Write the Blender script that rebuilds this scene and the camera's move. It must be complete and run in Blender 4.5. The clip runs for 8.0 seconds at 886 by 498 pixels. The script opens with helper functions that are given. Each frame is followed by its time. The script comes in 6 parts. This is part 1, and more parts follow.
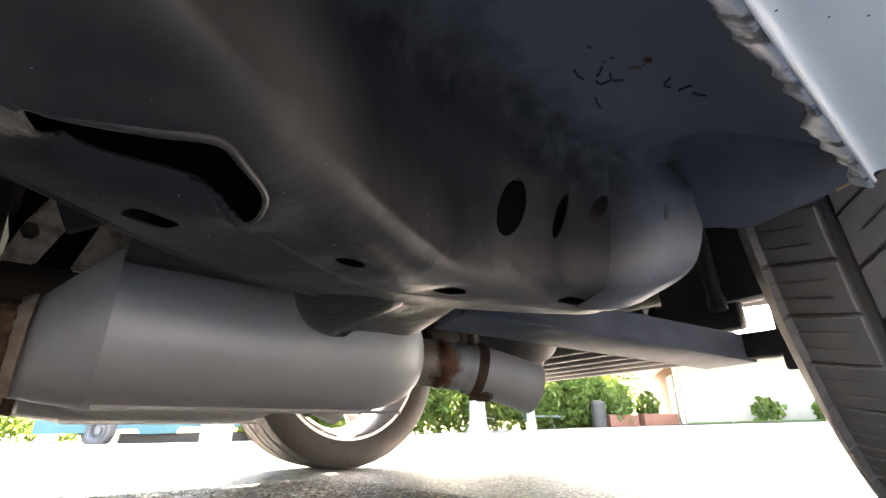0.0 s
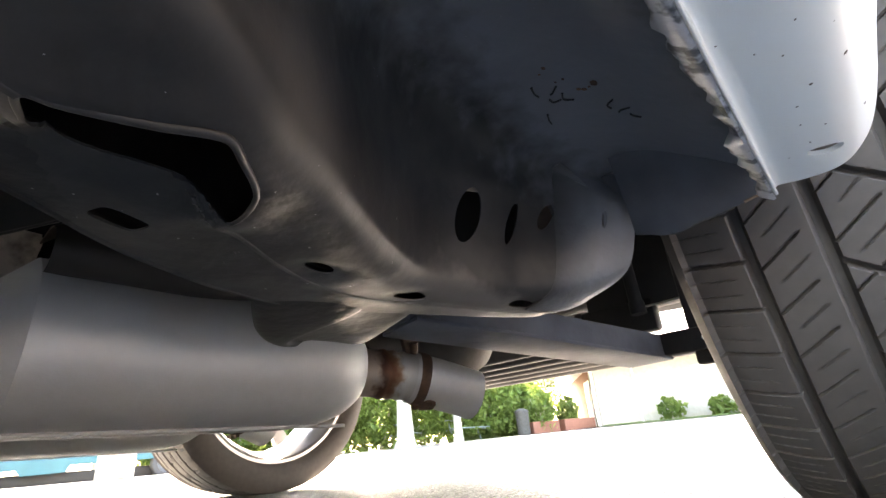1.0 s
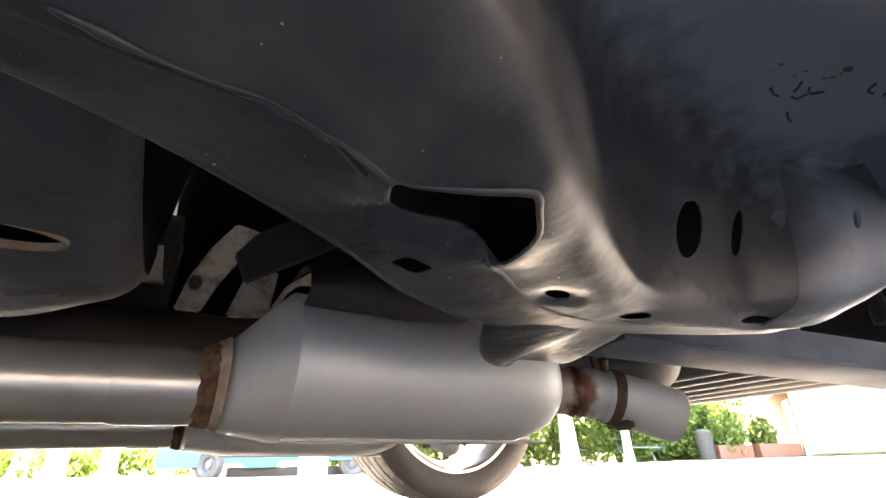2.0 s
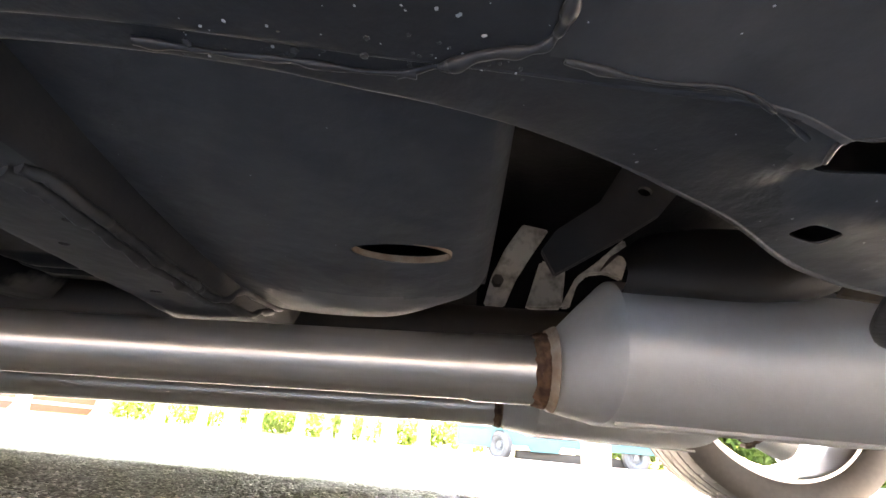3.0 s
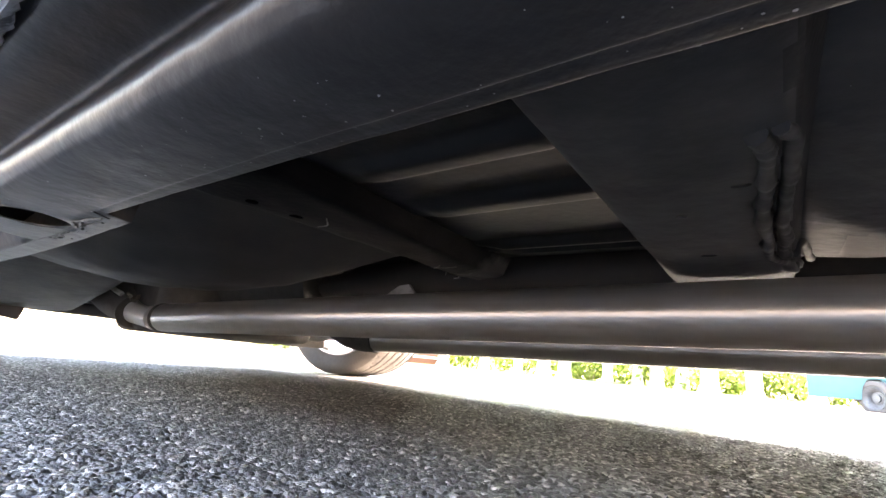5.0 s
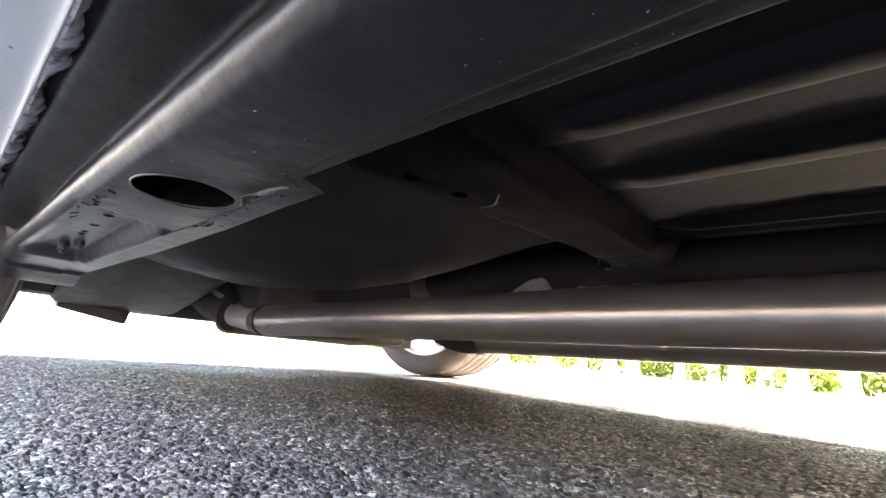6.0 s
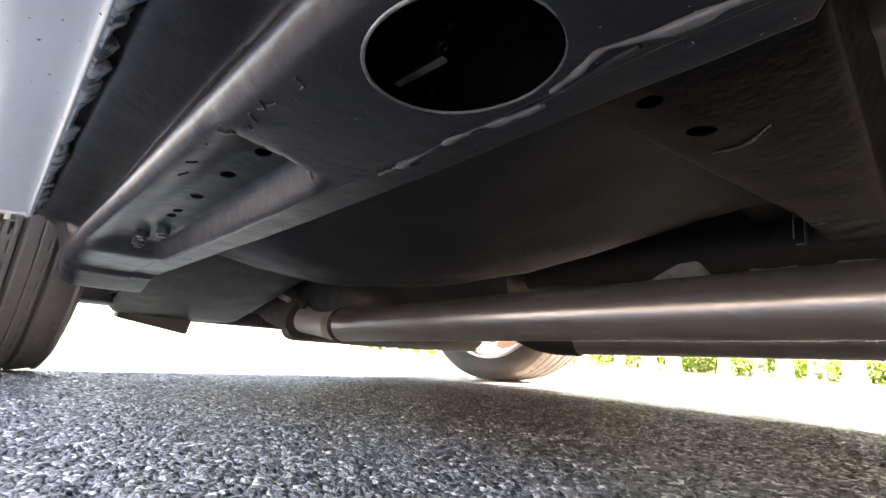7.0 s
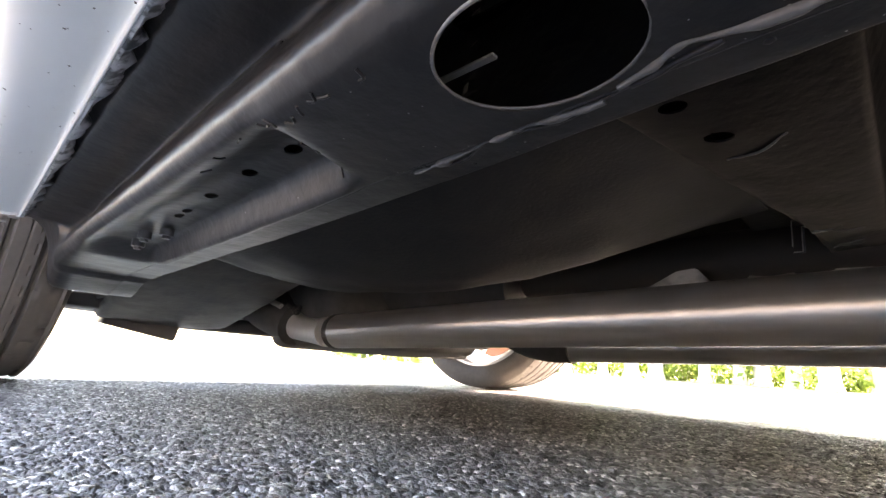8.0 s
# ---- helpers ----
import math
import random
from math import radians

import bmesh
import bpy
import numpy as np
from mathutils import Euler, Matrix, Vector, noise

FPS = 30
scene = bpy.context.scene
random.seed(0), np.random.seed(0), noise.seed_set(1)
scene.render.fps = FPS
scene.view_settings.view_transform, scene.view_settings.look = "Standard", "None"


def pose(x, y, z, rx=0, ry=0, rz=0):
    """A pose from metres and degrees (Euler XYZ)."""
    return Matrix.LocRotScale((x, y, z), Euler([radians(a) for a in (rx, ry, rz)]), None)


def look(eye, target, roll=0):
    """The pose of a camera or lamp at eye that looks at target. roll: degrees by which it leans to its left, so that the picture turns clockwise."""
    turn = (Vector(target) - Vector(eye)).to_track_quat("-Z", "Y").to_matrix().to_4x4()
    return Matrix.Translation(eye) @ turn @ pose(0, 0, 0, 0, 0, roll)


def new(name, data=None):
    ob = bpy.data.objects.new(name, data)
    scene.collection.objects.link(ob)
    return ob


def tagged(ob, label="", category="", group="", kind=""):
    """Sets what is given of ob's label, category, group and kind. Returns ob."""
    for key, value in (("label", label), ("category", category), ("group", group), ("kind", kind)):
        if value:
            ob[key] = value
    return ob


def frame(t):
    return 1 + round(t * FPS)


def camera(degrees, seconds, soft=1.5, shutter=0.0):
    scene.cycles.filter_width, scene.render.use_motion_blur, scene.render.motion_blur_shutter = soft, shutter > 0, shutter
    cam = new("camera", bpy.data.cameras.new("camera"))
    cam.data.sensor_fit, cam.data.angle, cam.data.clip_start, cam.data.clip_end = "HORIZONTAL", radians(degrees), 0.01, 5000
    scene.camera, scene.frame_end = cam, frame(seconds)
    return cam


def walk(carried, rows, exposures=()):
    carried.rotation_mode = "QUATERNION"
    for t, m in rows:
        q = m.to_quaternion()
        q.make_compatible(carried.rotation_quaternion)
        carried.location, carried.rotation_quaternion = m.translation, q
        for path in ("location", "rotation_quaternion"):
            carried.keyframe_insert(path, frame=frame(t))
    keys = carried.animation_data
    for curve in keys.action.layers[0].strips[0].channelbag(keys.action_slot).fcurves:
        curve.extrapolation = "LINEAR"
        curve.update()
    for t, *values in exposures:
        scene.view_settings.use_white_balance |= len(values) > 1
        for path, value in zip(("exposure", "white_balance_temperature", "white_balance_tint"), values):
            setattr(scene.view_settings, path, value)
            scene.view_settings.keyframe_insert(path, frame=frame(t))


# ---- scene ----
cam = camera(87.2, 8.0)
PATH = [
    (0, (0.165, -0.017, 0.095), (1.356, 1.41, 0.833), -0.9),
    (0.5, (0.161, -0.03, 0.087), (1.463, 1.278, 0.859), -2.6),
    (1, (0.145, -0.007, 0.088), (1.551, 1.184, 0.865), -4.9),
    (2.5, (0.076, 0.011, 0.094), (0.485, 1.776, 0.941), 2.6),
    (3, (0.05, 0.012, 0.085), (-0.047, 1.85, 0.868), 5.4),
    (3.5, (0.034, 0.004, 0.082), (-0.466, 1.826, 0.741), 6.8),
    (4, (0.007, -0.004, 0.085), (-0.78, 1.745, 0.652), 6.1),
    (4.5, (-0.084, -0.017, 0.084), (-1.093, 1.631, 0.602), 5.8),
    (6, (-0.35, -0.009, 0.087), (-1.691, 1.407, 0.53), 5.4),
    (6.5, (-0.449, -0.005, 0.091), (-1.85, 1.352, 0.536), 4.6),
    (7, (-0.536, -0.009, 0.082), (-1.955, 1.33, 0.523), 3.8),
    (7.5, (-0.557, -0.021, 0.077), (-1.936, 1.354, 0.53), 4.0),
    (8, (-0.555, -0.022, 0.078), (-1.923, 1.356, 0.557), 3.8),
]
walk(cam, [(t, look(eye, target, roll)) for t, eye, target, roll in PATH], exposures=[(0, 4.65, 8600, 18), (1.2, 4.65, 8800, 18), (2.5, 5.55, 9000, 20), (3.5, 5.6, 8500, 20), (4.5, 5.2, 8400, 21), (6, 4.88, 8900, 23), (8, 4.82, 9000, 23)])

# ---- daylight ----
SUN_AZ, SUN_EL = radians(45), radians(34)      # azimuth from +x towards +y
world = bpy.data.worlds.new("world")
scene.world = world
world.use_nodes = True
wn = world.node_tree
sky = wn.nodes.new("ShaderNodeTexSky")
sky.sky_type, sky.sun_disc = "NISHITA", False
sky.sun_elevation, sky.sun_rotation = SUN_EL, radians(90) - SUN_AZ
wn.links.new(sky.outputs[0], wn.nodes["Background"].inputs[0])
wn.nodes["Background"].inputs[1].default_value = 0.13
sun = new("sun", bpy.data.lights.new("sun", "SUN"))
sun.data.energy, sun.data.angle, sun.data.color = 5.0, radians(0.6), (1.0, 0.95, 0.88)
sun.matrix_world = look((math.cos(SUN_AZ) * math.cos(SUN_EL) * 50, math.sin(SUN_AZ) * math.cos(SUN_EL) * 50, math.sin(SUN_EL) * 50), (0, 0, 0))


# ---- materials ----
def material(name, color, rough=0.6, metal=0.0, second=None, scale=60, amount=0.5, bump=0.0, bump_scale=250, coarse=8, spec=0.5, mix_low=0.35, mix_high=0.7, lumps=0.0, gloss=0.09):
    """A surface whose colour wanders between two tones at two scales, with fine relief."""
    m = bpy.data.materials.new(name)
    m.use_nodes = True
    nt = m.node_tree
    bsdf = nt.nodes["Principled BSDF"]
    bsdf.inputs["Roughness"].default_value, bsdf.inputs["Metallic"].default_value = rough, metal
    bsdf.inputs["Specular IOR Level"].default_value = spec
    second = second or tuple(c * 0.6 for c in color)
    co = nt.nodes.new("ShaderNodeTexCoord")
    fine, big = nt.nodes.new("ShaderNodeTexNoise"), nt.nodes.new("ShaderNodeTexNoise")
    fine.inputs["Scale"].default_value, big.inputs["Scale"].default_value = scale, coarse
    fine.inputs["Detail"].default_value, big.inputs["Detail"].default_value = 5, 4
    add = nt.nodes.new("ShaderNodeMath")
    add.operation = "MULTIPLY_ADD"
    add.inputs[1].default_value = 0.5
    half = nt.nodes.new("ShaderNodeMath")
    half.operation = "MULTIPLY"
    half.inputs[1].default_value = 0.5
    for n in (fine, big):
        nt.links.new(co.outputs["Object"], n.inputs["Vector"])
    nt.links.new(big.outputs[0], half.inputs[0])
    nt.links.new(fine.outputs[0], add.inputs[0])
    nt.links.new(half.outputs[0], add.inputs[2])
    ramp = nt.nodes.new("ShaderNodeMapRange")
    ramp.inputs[1].default_value, ramp.inputs[2].default_value = mix_low, mix_high
    ramp.inputs[4].default_value = amount
    nt.links.new(add.outputs[0], ramp.inputs[0])
    mix = nt.nodes.new("ShaderNodeMix")
    mix.data_type = "RGBA"
    mix.inputs[6].default_value, mix.inputs[7].default_value = (*color, 1), (*second, 1)
    nt.links.new(ramp.outputs[0], mix.inputs[0])
    nt.links.new(mix.outputs[2], bsdf.inputs["Base Color"])
    rr = nt.nodes.new("ShaderNodeMapRange")
    rr.inputs[3].default_value, rr.inputs[4].default_value = max(0.285, rough - gloss), min(1, rough + gloss)
    nt.links.new(big.outputs[0], rr.inputs[0])
    nt.links.new(rr.outputs[0], bsdf.inputs["Roughness"])
    if bump:
        bn, bp = nt.nodes.new("ShaderNodeTexNoise"), nt.nodes.new("ShaderNodeBump")
        bn.inputs["Scale"].default_value, bn.inputs["Detail"].default_value = bump_scale, 3
        bp.inputs["Strength"].default_value, bp.inputs["Distance"].default_value = bump, 0.002
        nt.links.new(co.outputs["Object"], bn.inputs["Vector"])
        nt.links.new(bn.outputs[0], bp.inputs["Height"])
        if lumps:
            # slow swells of a brushed-on coat
            swell, total = nt.nodes.new("ShaderNodeTexNoise"), nt.nodes.new("ShaderNodeMath")
            swell.inputs["Scale"].default_value, swell.inputs["Detail"].default_value = 26, 2
            total.operation = "MULTIPLY_ADD"
            total.inputs[1].default_value = lumps
            nt.links.new(co.outputs["Object"], swell.inputs["Vector"])
            nt.links.new(swell.outputs[0], total.inputs[0])
            nt.links.new(bn.outputs[0], total.inputs[2])
            nt.links.new(total.outputs[0], bp.inputs["Height"])
        nt.links.new(bp.outputs[0], bsdf.inputs["Normal"])
    return m


UNDERCOAT = material("black_undercoating", (0.0135, 0.0138, 0.0155), 0.34, second=(0.030, 0.0285, 0.029), amount=0.8, scale=30, coarse=5, bump=0.2, bump_scale=160, spec=0.30, mix_low=0.41, mix_high=0.61, lumps=4, gloss=0.10)
FLOOR_COAT = material("dusty_undercoating", (0.040, 0.039, 0.043), 0.46, second=(0.075, 0.070, 0.068), amount=0.85, scale=22, coarse=6, bump=0.25, bump_scale=120, spec=0.45, mix_low=0.41, mix_high=0.61, lumps=6, gloss=0.16)
UNDERCOAT_DARK = material("dark_primer", (0.028, 0.027, 0.028), 0.5, second=(0.05, 0.046, 0.043), amount=0.7, scale=40, coarse=6, bump=0.2, spec=0.12)
UNDERSEAL = material("thin_blue_grey_underseal", (0.15, 0.16, 0.183), 0.55, second=(0.075, 0.080, 0.092), amount=0.9, scale=18, coarse=9, bump=0.3, bump_scale=120, spec=0.2)
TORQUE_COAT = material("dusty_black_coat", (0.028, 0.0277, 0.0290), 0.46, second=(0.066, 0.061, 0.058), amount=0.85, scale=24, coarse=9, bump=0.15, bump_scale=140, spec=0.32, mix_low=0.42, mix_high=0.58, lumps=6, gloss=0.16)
# near-black colour stands in for the shade between floor, tunnel and axle
DEEP_SHADE = material("deep_shade_black", (0.0030, 0.0030, 0.0042), 0.48, second=(0.0095, 0.0092, 0.0112), amount=0.85, scale=26, coarse=8, bump=0.3, bump_scale=110, spec=0.03, lumps=1.0)
FLOOR_BLACK = material("black_floor_paint", (0.010, 0.010, 0.0115), 0.36, second=(0.018, 0.0175, 0.019), amount=0.8, scale=26, coarse=8, bump=0.15, bump_scale=110, spec=0.22, lumps=2, gloss=0.07)
FRONT_COAT = material("dark_grey_coat", (0.046, 0.045, 0.047), 0.45, second=(0.085, 0.080, 0.078), amount=0.85, scale=22, coarse=6, bump=0.25, bump_scale=120, spec=0.45, lumps=4, gloss=0.14)
PALE_LIT = material("pale_lit_strip", (0.20, 0.19, 0.178), 0.62, second=(0.11, 0.105, 0.10), amount=0.8, scale=45, coarse=14, bump=0.2)
SCUFF_GLINT = material("scuff_and_glint_grey", (0.15, 0.145, 0.145), 0.42, second=(0.05, 0.05, 0.05), scale=90, coarse=40, amount=0.9, bump=0.4)
PALE_GREY = material("pale_grey", (0.19, 0.205, 0.23), 0.42, second=(0.10, 0.11, 0.12), scale=25, coarse=12, amount=0.8, bump=0.2)


def streaks(m):
    """Fine polishing marks round a pipe that lies along x, and long faint dirt runs along it."""
    nt = m.node_tree
    bsdf = nt.nodes["Principled BSDF"]
    co, fine_map, long_map, fine, runs, bp, mul, shade = (nt.nodes.new(k) for k in ("ShaderNodeTexCoord", "ShaderNodeMapping", "ShaderNodeMapping", "ShaderNodeTexNoise", "ShaderNodeTexNoise", "ShaderNodeBump", "ShaderNodeMapRange", "ShaderNodeMix"))
    fine_map.inputs["Scale"].default_value, long_map.inputs["Scale"].default_value = (420, 24, 24), (2.2, 60, 60)
    for mapping, tex, detail in ((fine_map, fine, 2), (long_map, runs, 4)):
        nt.links.new(co.outputs["Object"], mapping.inputs["Vector"])
        nt.links.new(mapping.outputs[0], tex.inputs["Vector"])
        tex.inputs["Scale"].default_value, tex.inputs["Detail"].default_value = 1, detail
    bp.inputs["Strength"].default_value, bp.inputs["Distance"].default_value = 0.03, 0.0006
    nt.links.new(fine.outputs[0], bp.inputs["Height"])
    nt.links.new(bp.outputs[0], bsdf.inputs["Normal"])
    old = bsdf.inputs["Base Color"].links[0].from_socket
    mul.inputs[1].default_value, mul.inputs[2].default_value = 0.45, 0.75
    mul.inputs[4].default_value = 0.6
    nt.links.new(runs.outputs[0], mul.inputs[0])
    shade.data_type, shade.blend_type = "RGBA", "MULTIPLY"
    shade.inputs[7].default_value = (0.62, 0.58, 0.53, 1)
    nt.links.new(mul.outputs[0], shade.inputs[0])
    nt.links.new(old, shade.inputs[6])
    nt.links.new(shade.outputs[2], bsdf.inputs["Base Color"])


def banded(m, x0, x1, stops, wander=0.016):
    """Stains in uneven bands along x between x0 and x1: stops are (share, colour), None for the plain metal."""
    nt = m.node_tree
    bsdf = nt.nodes["Principled BSDF"]
    old = bsdf.inputs["Base Color"].links[0].from_socket
    co, sep, cloud, add, span, ramp, cover, mix = (nt.nodes.new(k) for k in ("ShaderNodeTexCoord", "ShaderNodeSeparateXYZ", "ShaderNodeTexNoise", "ShaderNodeMath", "ShaderNodeMapRange", "ShaderNodeValToRGB", "ShaderNodeValToRGB", "ShaderNodeMix"))
    cloud.inputs["Scale"].default_value, cloud.inputs["Detail"].default_value = 55, 6
    add.operation = "MULTIPLY_ADD"
    add.inputs[1].default_value = wander * 2
    nt.links.new(co.outputs["Object"], sep.inputs[0])
    nt.links.new(co.outputs["Object"], cloud.inputs["Vector"])
    nt.links.new(cloud.outputs[0], add.inputs[0])
    nt.links.new(sep.outputs[0], add.inputs[2])
    span.inputs[1].default_value, span.inputs[2].default_value = x0 + wander, x1 + wander
    nt.links.new(add.outputs[0], span.inputs[0])
    for r, whole in ((ramp, False), (cover, True)):
        e = r.color_ramp.elements
        for k, (pos, c) in enumerate(stops):
            one = e[k] if k < 2 else e.new(pos)
            one.position = pos
            one.color = ((0, 0, 0, 1) if c is None else (1, 1, 1, 1)) if whole else (*(c or (0.3, 0.25, 0.2)), 1)
        nt.links.new(span.outputs[0], r.inputs[0])
    mix.data_type = "RGBA"
    nt.links.new(cover.outputs[0], mix.inputs[0])
    nt.links.new(old, mix.inputs[6])
    nt.links.new(ramp.outputs[0], mix.inputs[7])
    nt.links.new(mix.outputs[2], bsdf.inputs["Base Color"])


def patch(m, centre, radii, tone, rough_edge=0.5):
    """A ragged-edged patch of another tone, for wear and for painted-in light."""
    nt = m.node_tree
    bsdf = nt.nodes["Principled BSDF"]
    old = bsdf.inputs["Base Color"].links[0].from_socket
    co, place, dist, cloud, add, span, mix = (nt.nodes.new(k) for k in ("ShaderNodeTexCoord", "ShaderNodeMapping", "ShaderNodeVectorMath", "ShaderNodeTexNoise", "ShaderNodeMath", "ShaderNodeMapRange", "ShaderNodeMix"))
    place.inputs["Scale"].default_value = [1 / r for r in radii]
    place.inputs["Location"].default_value = [-c / r for c, r in zip(centre, radii)]
    dist.operation = "LENGTH"
    cloud.inputs["Scale"].default_value, cloud.inputs["Detail"].default_value = 60, 7
    add.operation = "MULTIPLY_ADD"
    add.inputs[1].default_value = rough_edge * 2
    nt.links.new(co.outputs["Object"], place.inputs["Vector"])
    nt.links.new(place.outputs[0], dist.inputs[0])
    nt.links.new(co.outputs["Object"], cloud.inputs["Vector"])
    nt.links.new(cloud.outputs[0], add.inputs[0])
    nt.links.new(dist.outputs["Value"], add.inputs[2])
    span.inputs[1].default_value, span.inputs[2].default_value = 0.75 + rough_edge, 1.15 + rough_edge
    span.inputs[3].default_value, span.inputs[4].default_value = 0.9, 0.0
    nt.links.new(add.outputs[0], span.inputs[0])
    mix.data_type = "RGBA"
    mix.inputs[7].default_value = (*tone, 1)
    nt.links.new(span.outputs[0], mix.inputs[0])
    nt.links.new(old, mix.inputs[6])
    nt.links.new(mix.outputs[2], bsdf.inputs["Base Color"])


def fade_along(m, x0, x1, under):
    """The colour fades in unevenly along x from the tone given as under."""
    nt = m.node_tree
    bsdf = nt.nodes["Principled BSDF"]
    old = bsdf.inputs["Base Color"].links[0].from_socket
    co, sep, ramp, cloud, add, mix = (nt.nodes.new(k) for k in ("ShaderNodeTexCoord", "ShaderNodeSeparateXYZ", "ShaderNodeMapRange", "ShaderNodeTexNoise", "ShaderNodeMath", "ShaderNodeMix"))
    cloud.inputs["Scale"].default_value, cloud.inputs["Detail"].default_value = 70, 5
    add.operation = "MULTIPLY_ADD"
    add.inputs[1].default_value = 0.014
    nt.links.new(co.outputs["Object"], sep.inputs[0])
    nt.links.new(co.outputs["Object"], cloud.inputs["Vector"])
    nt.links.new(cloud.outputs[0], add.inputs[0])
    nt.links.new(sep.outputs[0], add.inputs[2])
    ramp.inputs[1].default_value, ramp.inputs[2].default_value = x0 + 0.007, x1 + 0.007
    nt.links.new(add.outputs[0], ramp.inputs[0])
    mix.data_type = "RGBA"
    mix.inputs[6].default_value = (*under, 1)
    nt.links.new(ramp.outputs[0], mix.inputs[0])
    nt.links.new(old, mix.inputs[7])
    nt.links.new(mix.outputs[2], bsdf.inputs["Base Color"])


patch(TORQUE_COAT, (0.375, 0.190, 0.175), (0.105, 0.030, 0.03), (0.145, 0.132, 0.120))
# blue-grey tone stands in for sky light in the recess beside the sill
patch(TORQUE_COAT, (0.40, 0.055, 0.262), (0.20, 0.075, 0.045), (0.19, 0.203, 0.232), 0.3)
patch(DEEP_SHADE, (-0.575, 0.635, 0.230), (0.07, 0.055, 0.04), (0.10, 0.097, 0.095), 0.35)
fade_along(PALE_GREY, 0.437, 0.462, (0.05, 0.049, 0.050))
BARE = material("grey_primer", (0.50, 0.475, 0.445), 0.6, second=(0.13, 0.12, 0.11), amount=0.9, scale=60, coarse=24, bump=0.3, mix_low=0.46, mix_high=0.64)
SEALER = material("grey_sealer", (0.50, 0.51, 0.53), 0.4, second=(0.06, 0.063, 0.07), scale=150, coarse=55, amount=0.95, bump=0.7, bump_scale=120, mix_low=0.49, mix_high=0.56)
PAINT = material("silver_white_paint", (0.82, 0.86, 0.86), 0.28, second=(0.78, 0.82, 0.82), amount=0.5, scale=20, coarse=4)
STEEL = material("brushed_stainless", (0.58, 0.56, 0.535), 0.29, 0.8, second=(0.46, 0.44, 0.42), scale=30, coarse=6, amount=0.8, gloss=0.004)
streaks(STEEL)
ALUMINISED = material("aluminised_steel", (0.56, 0.56, 0.56), 0.52, 0.4, second=(0.50, 0.50, 0.495), scale=90, coarse=5, amount=0.8, bump=0.06, bump_scale=500)
STUB = material("rust_stained_stub", (0.50, 0.50, 0.49), 0.46, 0.35, second=(0.40, 0.395, 0.385), scale=70, coarse=14, amount=0.8, bump=0.08, bump_scale=300)
banded(STUB, 0.515, 0.60, [(0.0, (0.07, 0.03, 0.017)), (0.10, (0.34, 0.28, 0.23)), (0.30, (0.36, 0.29, 0.24)), (0.40, (0.075, 0.03, 0.016)), (0.52, (0.16, 0.062, 0.028)), (0.60, (0.24, 0.14, 0.085)), (0.70, None), (1.0, None)])
RUST = material("rusty_weld", (0.060, 0.026, 0.015), 0.85, second=(0.22, 0.125, 0.072), scale=110, coarse=40, amount=1.0, bump=0.9, bump_scale=160, mix_low=0.42, mix_high=0.66)
RUBBER = material("tyre_rubber", (0.074, 0.065, 0.060), 0.66, second=(0.108, 0.095, 0.087), scale=80, coarse=10, amount=0.8, bump=0.1)
ALLOY = material("machined_alloy", (0.72, 0.72, 0.73), 0.25, 1.0, second=(0.62, 0.62, 0.63), scale=50, coarse=6)
IRON = material("cast_iron", (0.09, 0.085, 0.08), 0.7, 0.3, second=(0.05, 0.045, 0.04), scale=50, coarse=12, amount=0.9, bump=0.3)
RUST_TAN = material("rust_stained_edge", (0.36, 0.26, 0.18), 0.75, second=(0.20, 0.09, 0.04), scale=90, coarse=45, amount=0.95, bump=0.4)
LIGHT_TAN = material("dusty_tan_metal", (0.36, 0.31, 0.26), 0.7, second=(0.19, 0.10, 0.05), scale=70, coarse=30, amount=0.9, bump=0.3)
SPECK = material("pale_overspray", (0.34, 0.34, 0.34), 0.5, second=(0.2, 0.2, 0.2), scale=300, coarse=60)
SHAFT = material("brown_shaft_steel", (0.045, 0.037, 0.032), 0.6, 0.2, second=(0.06, 0.045, 0.036), scale=60, coarse=7, amount=0.8, bump=0.1)


# ---- mesh helpers ----
YC = 0.71                                       # the car's middle plane


def part(name, bm, mat, parent, label="", smooth=40):
    me = bpy.data.meshes.new(name)
    bm.normal_update()
    bm.to_mesh(me)
    bm.free()
    if smooth:
        me.shade_smooth()
        me.set_sharp_from_angle(angle=radians(smooth))
    for one in (mat if isinstance(mat, (list, tuple)) else (mat,)):
        me.materials.append(one)
    ob = new(name, me)
    ob.parent = parent
    if label:
        tagged(ob, label)
    return ob


def mirrored(ob, parent, name=None):
    """The same part on the other side of the car."""
    me = ob.data.copy()
    me.transform(Matrix.Translation((0, 2 * YC, 0)) @ Matrix.Diagonal((1, -1, 1, 1)))
    me.flip_normals()
    twin = new(name or ob.name.split(".")[0], me)
    twin.parent = parent
    if "label" in ob:
        tagged(twin, ob["label"])
    return twin


def spline(points, n):
    """Catmull-Rom through the rows of points, n steps to a span."""
    p = np.asarray(points, float)
    p = np.vstack([2 * p[0] - p[1], p, 2 * p[-1] - p[-2]])
    out = []
    for i in range(1, len(p) - 2):
        for k in range(n):
            t = k / n
            out.append(0.5 * (2 * p[i] + (p[i + 1] - p[i - 1]) * t + (2 * p[i - 1] - 5 * p[i] + 4 * p[i + 1] - p[i + 2]) * t * t + (3 * p[i] - p[i - 1] - 3 * p[i + 1] + p[i + 2]) * t ** 3))
    out.append(p[-2])
    return np.array(out)


